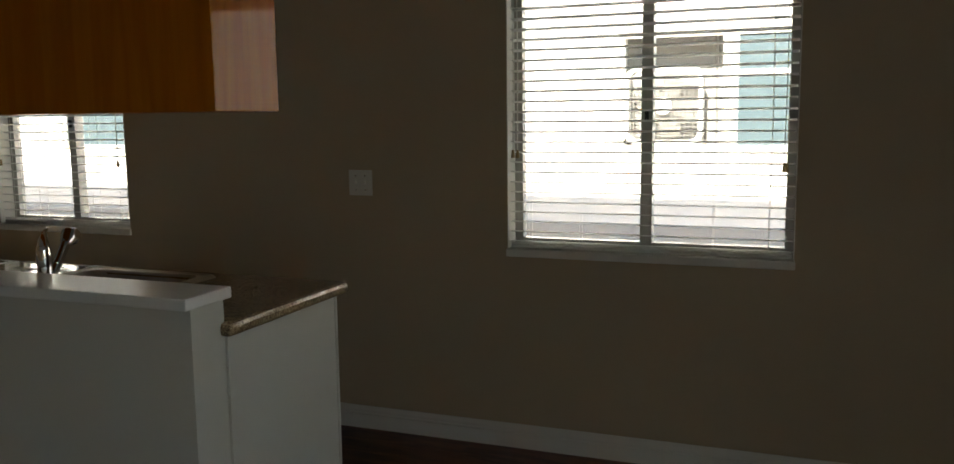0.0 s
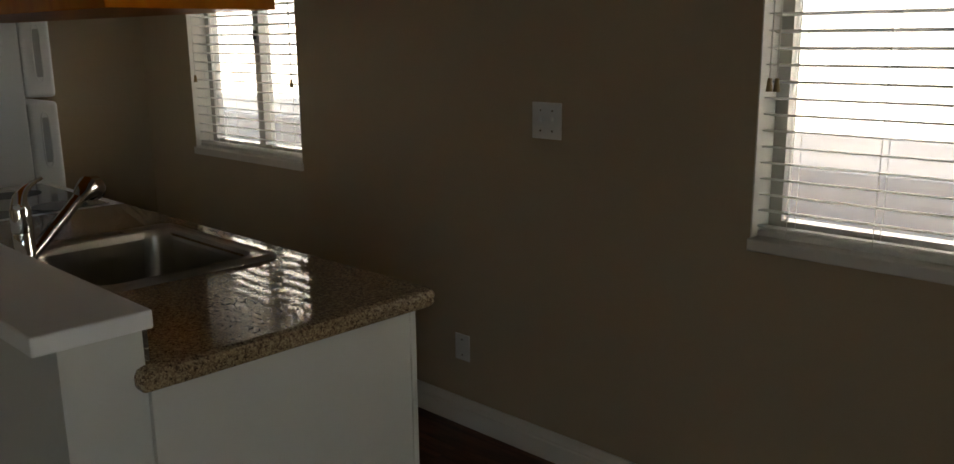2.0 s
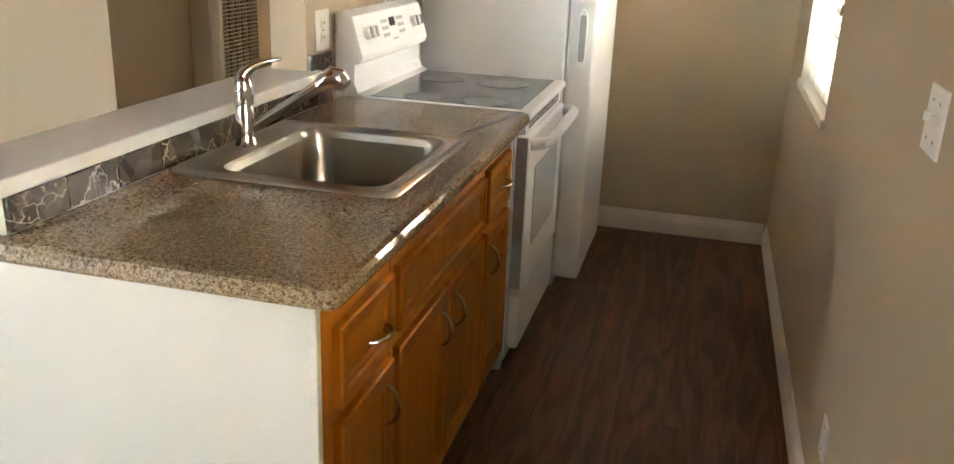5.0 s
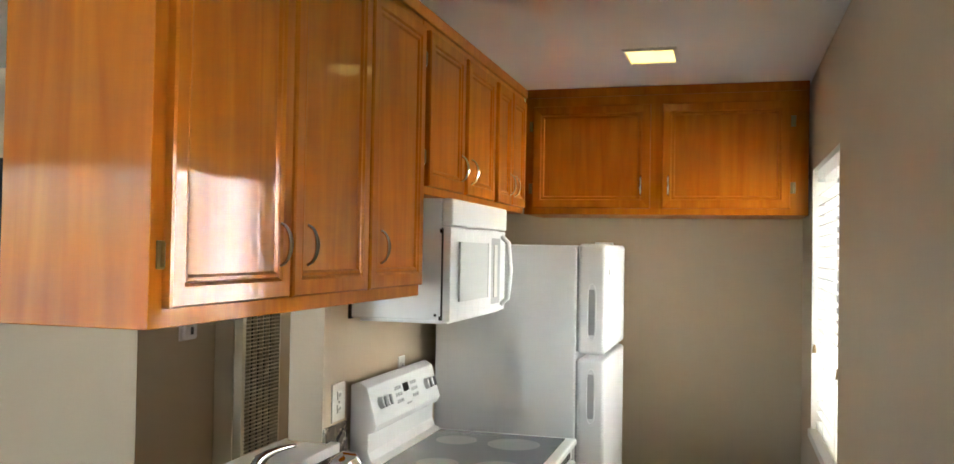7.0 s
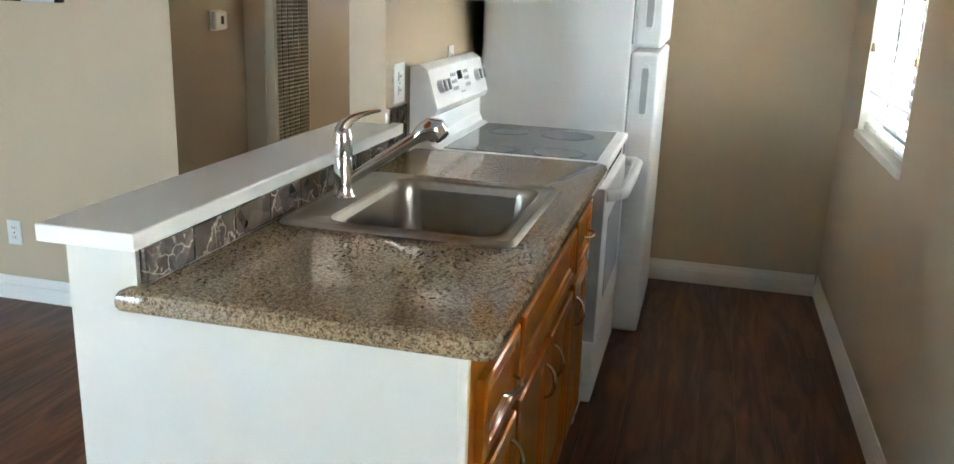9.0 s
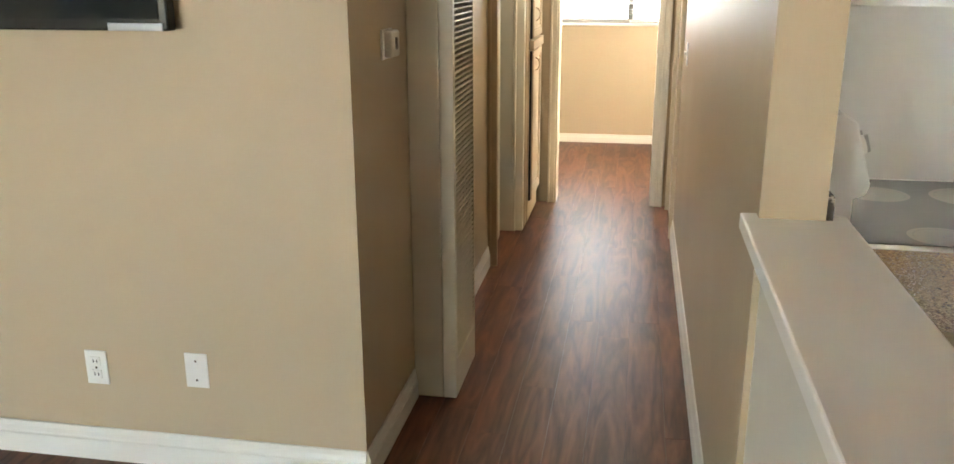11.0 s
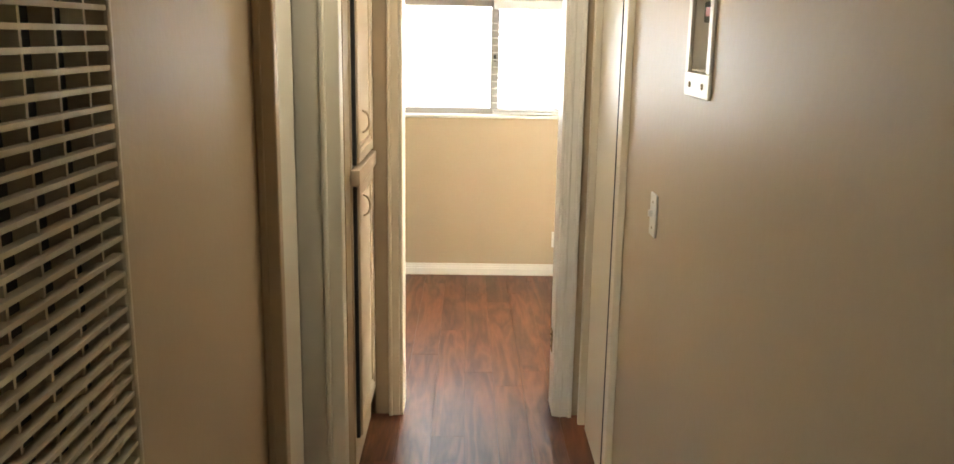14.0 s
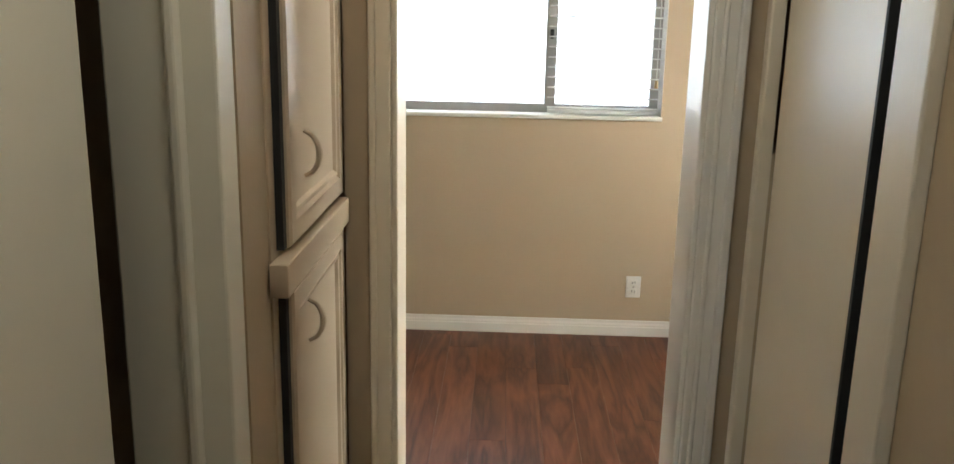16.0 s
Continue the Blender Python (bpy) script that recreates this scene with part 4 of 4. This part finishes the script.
# ---- microwave under the wall cabinet ----
def microwave():
    x0, x1 = -3.70, -2.968
    t = thing("microwave_oven", ((x0 + x1) / 2, 2.42, 1.4), "white microwave oven hung under the short wall cabinets", "microwave")
    part("body", box(x0, x1, 2.25, 2.566, 1.395, 1.797, 0.004), APPLIANCE, t)
    part("base_plate", box(x0 + 0.02, x1 - 0.03, 2.27, 2.58, 1.382, 1.395, 0.002), APPLIANCE, t)
    part("vent_grille", box(x0, x1, 2.567, 2.604, 1.708, 1.797, 0.008, 3), APPLIANCE, t)
    n = 10
    outline = [(x0 + (x1 - x0) * k / n, 2.598 + 0.016 * math.sin(math.pi * k / n)) for k in range(n + 1)] + [(x1, 2.572), (x0, 2.572)]
    d = part("door", prism(outline, "z", 1.392, 1.704, 0.003), APPLIANCE, t)
    part("door_window", box(x0 + 0.325, x1 - 0.055, 2.609, 2.6155, 1.455, 1.655, 0.001), WINDOWGREY, d, "pale grey mesh window")
    part("window_edge", box(x0 + 0.318, x0 + 0.325, 2.609, 2.616, 1.455, 1.655, 0.001), APPL_GREY, d)
    part("control_strip", box(x0 + 0.135, x0 + 0.27, 2.606, 2.6125, 1.425, 1.675, 0.001), APPL_GREY, d, "grey control strip behind the handle")
    part("keypad", box(x0 + 0.185, x0 + 0.235, 2.6125, 2.6155, 1.45, 1.65, 0.001), PLASTIC, d)
    part("door_handle", tube([(x0 + 0.09, 2.604, 1.415), (x0 + 0.085, 2.632, 1.44), (x0 + 0.083, 2.642, 1.55), (x0 + 0.085, 2.632, 1.66), (x0 + 0.09, 2.604, 1.685)], 0.010, 12), APPLIANCE, d)
    # shade between door and body, put in as a dark strip
    part("gap_shade", box(x1 - 0.012, x1 + 0.001, 2.5665, 2.5715, 1.396, 1.70), DARK, t)
    for z in (1.402, 1.69):
        part("door_hinge", box(x1 - 0.02, x1 + 0.002, 2.560, 2.5712, z - 0.007, z + 0.007, 0.001), BLACK, t)
    part("screw", rod((x1 - 0.001, 2.548, 1.412), (x1 + 0.002, 2.548, 1.412), 0.005), DARK, t)
    part("mounting_plate", box(x1 - 0.02, x1 + 0.004, 2.2395, 2.2495, 1.39, 1.60, 0.001), BLACK, t, "black edge of the wall bracket")


microwave()


# ---- ceiling light ----
cl = thing("recessed_ceiling_light", (-3.585, 3.185, CEILZ), "square recessed ceiling light, lit warm yellow", "ceiling light")
fr = box(-3.705, -3.465, 3.085, 3.10, CEILZ - 0.012, CEILZ - 0.001, 0.003)
for b in ((-3.705, -3.465, 3.27, 3.285), (-3.705, -3.69, 3.10, 3.27), (-3.48, -3.465, 3.10, 3.27)):
    add_box(fr, *b, CEILZ - 0.012, CEILZ - 0.001, 0.003)
part("frame", fr, CEIL, cl)
part("diffuser", box(-3.69, -3.48, 3.10, 3.27, CEILZ - 0.007, CEILZ - 0.002), glow_material("warm_lamp", (1.0, 0.72, 0.20), 0.085), cl)


# ---- plates on the walls ----
def wall_plate(name, facing, plane, u, z, w, h, toggles, label, category, mat=PLASTIC):
    """facing N/E: outward is +; s and w: outward is -. toggles: switch levers or sockets on the plate."""
    sgn = -1 if facing in "sw" else 1
    ax = "N" if facing in "Ns" else "E"
    t = thing(name, at(ax, plane, u, 0, z), label, category)
    part("plate", fbox(ax, plane, u - w / 2, u + w / 2, sgn * 0.0005, sgn * 0.006, z - h / 2, z + h / 2, 0.0025), mat, t)
    for kind, du, dz in toggles:
        if kind == "toggle":
            part("toggle", fbox(ax, plane, u + du - 0.005, u + du + 0.005, sgn * 0.006, sgn * 0.017, z + dz - 0.004, z + dz + 0.012, 0.002), mat, t)
        elif kind == "socket":
            part("socket", fbox(ax, plane, u + du - 0.016, u + du + 0.016, sgn * 0.006, sgn * 0.009, z + dz - 0.014, z + dz + 0.014, 0.002), mat, t)
            for s in (-0.006, 0.006):
                part("slot", fbox(ax, plane, u + du + s - 0.0014, u + du + s + 0.0014, sgn * 0.009, sgn * 0.0095, z + dz - 0.004, z + dz + 0.006), DARK, t)
        else:
            part("screw", fbox(ax, plane, u + du - 0.003, u + du + 0.003, sgn * 0.006, sgn * 0.0068, z + dz - 0.003, z + dz + 0.003), NICKEL, t)
    return t


TWO = [("toggle", -0.024, 0.0), ("toggle", 0.024, 0.0), ("screw", -0.024, 0.032), ("screw", 0.024, 0.032), ("screw", -0.024, -0.032), ("screw", 0.024, -0.032)]
ONE = [("toggle", 0.0, 0.0), ("screw", 0, 0.032), ("screw", 0, -0.032)]
OUT = [("socket", 0.0, 0.021), ("socket", 0.0, -0.021), ("screw", 0, 0.0)]
wall_plate("light_switch", "s", 3.81, -1.882, 1.172, 0.118, 0.115, TWO, "white double toggle switch plate beside the dining window", "light switch")
wall_plate("blank_plate", "s", 3.81, -2.275, 0.322, 0.072, 0.10, [("screw", 0, 0.03), ("screw", 0, -0.03)], "small blank plate low on the beige wall", "wall plate")
wall_plate("power_outlet", "N", 2.237, -2.90, 1.12, 0.10, 0.125, [("socket", 0, 0.022), ("socket", 0, -0.022), ("screw", 0, 0)], "white outlet plate beside the stove", "power outlet")
wall_plate("power_outlet", "N", 2.237, -3.48, 1.15, 0.07, 0.115, OUT, "white outlet plate above the stove", "power outlet")
wall_plate("light_switch", "s", HALLN, -5.512, 1.062, 0.066, 0.108, ONE, "cream single toggle switch on the hallway wall", "light switch")
wall_plate("power_outlet", "E", -8.71, 2.217, 0.251, 0.066, 0.10, OUT, "white outlet plate low on the bedroom wall", "power outlet")
wall_plate("power_outlet", "E", -3.29, 0.345, 0.325, 0.07, 0.108, OUT, "white outlet plate low on the living room wall", "power outlet")
wall_plate("blank_plate", "E", -3.29, 0.665, 0.34, 0.07, 0.108, [("screw", 0, 0.03), ("screw", 0, -0.03)], "white blank plate low on the living room wall", "wall plate")


# ---- hallway fittings ----
def thermostat():
    t = thing("thermostat", (-3.62, 1.168, 1.25), "small white wall thermostat with a dark display", "thermostat")
    part("back_plate", box(-3.668, -3.565, 1.1685, 1.176, 1.208, 1.292, 0.003), PLASTIC, t)
    part("case", box(-3.662, -3.572, 1.176, 1.20, 1.213, 1.288, 0.008, 3), PLASTIC, t)
    part("display", box(-3.63, -3.61, 1.2003, 1.2015, 1.235, 1.268), DARK, t, "small dark display")


thermostat()


def heater():
    x0, x1, yb, yf = -4.21, -3.85, 1.169, 1.305
    t = thing("wall_heater", (-4.03, 1.24, 0.02), "tall cream metal wall furnace with a louvred front", "wall heater")
    part("cabinet", box(x0, x1, yb, yf - 0.035, 0.02, 2.16, 0.004), HEATER, t)
    bm = box(x0, x0 + 0.012, yf - 0.034, yf + 0.012, 0.02, 2.16, 0.004)
    for b in ((x1 - 0.03, x1, 0.02, 2.16), (x0 + 0.012, x1 - 0.03, 2.06, 2.16), (x0 + 0.012, x1 - 0.03, 0.02, 0.16)):
        add_box(bm, b[0], b[1], yf - 0.034, yf + 0.012, b[2], b[3], 0.004)
    part("front_frame", bm, HEATER, t)
    # near-black sheet gives the openings between the bars their shade
    part("shaded_back", box(x0 + 0.012, x1 - 0.03, yf - 0.0345, yf - 0.03, 0.16, 2.06), DARK, t, "dark sheet standing for the shaded interior behind the bars")
    n = 106
    for k in range(n):
        z = 0.17 + k * (2.05 - 0.17) / (n - 1)
        part("grille_bar", box(x0 + 0.011, x1 - 0.028, yf, yf + 0.010, z - 0.0024, z + 0.0024), GRILLE, t, smooth=False)
    for k in range(6):
        x = x0 + 0.045 + k * 0.058
        part("grille_upright", box(x - 0.002, x + 0.002, yf - 0.016, yf + 0.004, 0.165, 2.055), GRILLE, t, smooth=False)
    v = part("side_vent", box(x1 + 0.0005, x1 + 0.0025, 1.184, 1.274, 1.40, 1.523), VENT, t, "small louvred vent plate")
    for k in range(9):
        y = 1.19 + k * 0.0098
        part("rib", box(x1 + 0.0025, x1 + 0.006, y - 0.003, y + 0.002, 1.405, 1.518), VENT, v)


heater()


def breaker_panel():
    t = thing("breaker_panel", (-5.175, HALLN, 1.38), "open cream electrical panel recessed in the hallway wall", "electrical panel")
    x0, x1, z0, z1 = -5.27, -5.08, 1.375, 2.02
    bm = bmesh.new()
    for b in ((x0, x1, z0, z0 + 0.05), (x0, x1, z1 - 0.05, z1), (x0, x0 + 0.026, z0 + 0.05, z1 - 0.05), (x1 - 0.026, x1, z0 + 0.05, z1 - 0.05)):
        add_box(bm, b[0], b[1], HALLN - 0.007, HALLN - 0.0005, b[2], b[3], 0.002)
    part("frame", bm, CASING, t)
    tray = box(x0 + 0.0265, x1 - 0.0265, HALLN + 0.06, HALLN + 0.064, z0 + 0.052, z1 - 0.052)
    for b in ((x0 + 0.0265, x0 + 0.030), (x1 - 0.030, x1 - 0.0265)):
        add_box(tray, b[0], b[1], HALLN + 0.0005, HALLN + 0.06, z0 + 0.052, z1 - 0.052)
    add_box(tray, x0 + 0.03, x1 - 0.03, HALLN + 0.0005, HALLN + 0.06, z0 + 0.052, z0 + 0.056)
    part("tray", tray, CASING, t, "cream metal recess of the panel")
    for k in range(8):
        z = z0 + 0.15 + k * 0.05
        s = part("breaker", box(x0 + 0.05, x1 - 0.034, HALLN + 0.012, HALLN + 0.0598, z, z + 0.042, 0.003), BLACK, t)
        part("breaker_tag", box(x0 + 0.075, x1 - 0.06, HALLN + 0.009, HALLN + 0.0122, z + 0.012, z + 0.03), (REDTAG, PLASTIC, PLASTIC)[k % 3], s)
    for x in (x0 + 0.045, x1 - 0.045):
        part("screw", rod((x, HALLN - 0.007, z0 + 0.025), (x, HALLN - 0.010, z0 + 0.025), 0.006), BRASS, t)


REDTAG = material("red_tag", (0.45, 0.08, 0.03), 0.4)
breaker_panel()


def hall_lamp():
    x, y = -5.7, 1.66
    t = thing("ceiling_lamp", (x, y, CEILZ), "round frosted ceiling lamp glowing warm above the hallway", "ceiling light")
    part("base", rod((x, y, CEILZ - 0.022), (x, y, CEILZ - 0.001), 0.15, 32), TRIM, t)
    bm = bmesh.new()
    rings = []
    for k in range(7):
        a = radians(15 * k)
        rad = max(0.135 * math.cos(a), 0.002)
        rings.append([bm.verts.new((x + rad * math.cos(2 * math.pi * i / 28), y + rad * math.sin(2 * math.pi * i / 28), CEILZ - 0.022 - 0.075 * math.sin(a))) for i in range(28)])
    for a, b in zip(rings, rings[1:]):
        bridge(bm, a, b)
    bm.faces.new(rings[-1])
    part("diffuser", bm, glow_material("warm_hall_lamp", (1.0, 0.94, 0.84), 1.6), t, "frosted glass bowl, lit")
    part("finial", rod((x, y, CEILZ - 0.112), (x, y, CEILZ - 0.096), 0.008), BRASS, t)


hall_lamp()


def pendant():
    t = thing("pendant_lamp", (-7.7, 1.345, 1.80), "small round pendant lamp glowing warm in the bedroom", "lamp")
    bm = bmesh.new()
    bmesh.ops.create_uvsphere(bm, u_segments=24, v_segments=14, radius=0.07, matrix=Matrix.Translation((-7.7, 1.345, 1.80)) @ Matrix.Diagonal((1, 1, 0.9, 1)))
    part("globe", bm, glow_material("warm_globe", (1.0, 0.75, 0.35), 0.06), t)
    part("stem", rod((-7.7, 1.345, 1.86), (-7.7, 1.345, CEILZ), 0.008), BRASS, t)
    part("canopy", rod((-7.7, 1.345, CEILZ - 0.03), (-7.7, 1.345, CEILZ - 0.001), 0.05, 20, 0.06), BRASS, t)


pendant()


def television():
    t = thing("television", (-3.26, 0.1, 1.65), "black flat television hung on the living room wall", "television")
    part("bezel", box(-3.275, -3.235, -0.48, 0.715, 1.305, 1.985, 0.006), BLACK, t)
    part("screen", box(-3.235, -3.232, -0.455, 0.69, 1.335, 1.965), material("dark_screen", (0.006, 0.008, 0.009), 0.12), t, "dark glossy screen")
    part("bracket", box(-3.289, -3.275, -0.1, 0.3, 1.5, 1.8), DARK, t)
    part("lower_edge", box(-3.233, -3.229, 0.55, 0.70, 1.306, 1.325, 0.001), APPL_GREY, t, "bright corner of the lower bezel")


television()


# ---- outside ----
structure("ground", box(-40, 40, -40, 40, -0.35, -0.2), CONCRETE, "grey concrete ground around the building", "ground")


TEAL = material("blue_grey_glass", (0.085, 0.12, 0.135), 0.2, scale=2)
FAN = material("fan_plastic", (0.24, 0.235, 0.22), 0.5)
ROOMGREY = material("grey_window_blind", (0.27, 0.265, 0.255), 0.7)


def neighbour():
    t = thing("neighbour_house", (-1.0, 6.5, -0.2), "white stucco house close outside the windows", "house", kind="structure")
    part("wall", wall_bm("x", -12, 6, 6.4, 6.7, 0.702, 3.4, ((-1.26, -0.52, 1.21, 2.02), (-0.50, 0.5, 1.21, 2.02), (-6.35, -5.2, 1.21, 2.02))), STUCCO, t)
    # this lower band is greyed to stand for the shadow falling there
    part("lower_wall", box(-12, 6, 6.36, 6.7, -0.2, 0.70, 0.01), STUCCO_SHADE, t, "lower part of the wall, greyed for the shadow on it")
    part("roof", prism([(5.9, 3.4), (5.95, 3.5), (7.5, 4.3), (7.5, 3.4)], "x", -12, 6), CONCRETE, t)
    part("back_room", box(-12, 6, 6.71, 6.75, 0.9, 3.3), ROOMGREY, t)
    for a, b in ((-1.26, -0.52), (-0.50, 0.5), (-6.35, -5.2)):
        bm = box(a, b, 6.41, 6.47, 1.98, 2.02, 0.004)
        for c in ((a, a + 0.04, 1.21, 1.98), (b - 0.04, b, 1.21, 1.98), (a + 0.04, b - 0.04, 1.21, 1.25)):
            add_box(bm, c[0], c[1], 6.41, 6.47, c[2], c[3], 0.004)
        w = part("window", bm, TRIM, t)
        if a != -1.26:
            part("pane", box(a + 0.04, b - 0.04, 6.43, 6.44, 1.25, 1.98), TEAL, w, "blue-grey glass reflecting the sky")
            part("meeting_rail", box(a + 0.04, b - 0.04, 6.415, 6.429, 1.72, 1.75), TRIM, w)


neighbour()


def box_fan():
    cx, z0 = -0.955, 1.255
    t = thing("box_fan", (cx, 6.44, z0), "pale square box fan standing in the neighbouring window", "fan")
    bm = bmesh.new()
    a = rounded_loop(bm, cx - 0.265, cx + 0.265, 0, 0.53, 0.09, 0)
    b = rounded_loop(bm, cx - 0.24, cx + 0.24, 0.025, 0.505, 0.075, 0)
    a2 = rounded_loop(bm, cx - 0.265, cx + 0.265, 0, 0.53, 0.09, -0.11)
    b2 = rounded_loop(bm, cx - 0.24, cx + 0.24, 0.025, 0.505, 0.075, -0.11)
    bridge(bm, a, b), bridge(bm, a2, b2), bridge(bm, a, a2), bridge(bm, b, b2)
    bmesh.ops.transform(bm, verts=bm.verts[:], matrix=Matrix.Translation((0, 6.42, z0)) @ Matrix.Rotation(radians(90), 4, "X"))
    part("housing", bm, STUCCO, t)
    for k in range(17):
        x = cx - 0.232 + k * 0.029
        part("grille_bar", rod((x, 6.422, z0 + 0.02), (x, 6.422, z0 + 0.51), 0.003, 6), FAN, t)
        part("grille_bar", rod((cx - 0.24, 6.424, z0 + 0.033 + k * 0.029), (cx + 0.24, 6.424, z0 + 0.033 + k * 0.029), 0.003, 6), FAN, t)
    part("hub_cover", rod((cx, 6.42, z0 + 0.265), (cx, 6.41, z0 + 0.265), 0.06, 24), STUCCO, t)
    part("hub_mark", rod((cx, 6.41, z0 + 0.265), (cx, 6.407, z0 + 0.265), 0.028, 20), FAN, t)
    for k in range(5):
        a = 2 * math.pi * k / 5
        bl = prism([(0.05, -0.06), (0.2, -0.085), (0.225, 0.02), (0.2, 0.07), (0.05, 0.03)], "y", 6.455, 6.462)
        bmesh.ops.transform(bl, verts=bl.verts[:], matrix=Matrix.Translation((cx, 0, z0 + 0.265)) @ Matrix.Rotation(a, 4, "Y"))
        part("blade", bl, FAN, t)


box_fan()
# added sheet that glows in place of daylight beyond the bedroom window
structure("backdrop_west", box(-13.2, -13.0, -8, 6.35, -0.2, 6.0), glow_material("daylight_glow", (0.74, 0.88, 1.0), 0.14), "glowing sheet standing for the daylight outside the bedroom", "backdrop")


# ---- floor planks, last ----
def floor():
    structure("floor", add_box(box(-3.42, 2.43, -3.23, 3.97, -0.15, FLOORZ - 0.006), -8.87, -3.42, -1.13, 3.97, -0.15, FLOORZ - 0.006), DARK, "dark reddish brown wood plank floor", "floor")
    slab = bpy.data.objects["floor"]
    BASE[slab.name] = Vector((0, 0, 0))
    pw, pl = 0.125, 1.215
    bm = bmesh.new()
    add_box(bm, -pl / 2 + 0.0004, pl / 2 - 0.0004, -pw / 2 + 0.0004, pw / 2 - 0.0004, -0.0055, 0.0)
    me = bpy.data.meshes.new("plank")
    bm.to_mesh(me)
    bm.free()
    me.materials.append(FLOORWOOD)
    rest = bmesh.new()
    rows = int(7.0 / pw) + 1
    count = 0
    for r in range(rows):
        y = -3.1 + pw * (r + 0.5)
        if y > 3.81 + pw / 2:
            break
        x = -8.75 - random.uniform(0, pl)
        while x < 2.3:
            cx = x + pl / 2
            a, b = max(x, -8.75 if y > -1.1 else -3.4), min(x + pl, 2.38)
            if b - a < 0.02:
                x += pl
                continue
            whole = b - a > pl - 0.001
            near = ((-4.7 < cx < -0.3 and y > 2.8) or (-8.8 < cx < -2.8 and 1.0 < y < 2.5) or (-3.3 < cx < -1.4 and 0.3 < y < 2.2)) and count < 300 and whole
            if near:
                p = new("plank", me)
                p.parent = slab
                p.location = (cx, y, FLOORZ)
                count += 1
            else:
                add_box(rest, a + 0.0006, b - 0.0006, y - pw / 2 + 0.0006, y + pw / 2 - 0.0006, FLOORZ - 0.0055, FLOORZ)
            x += pl
    ob = part("more_planks", rest, FLOORWOOD, slab)
    tagged(ob, "", "", "", "stuff")


floor()
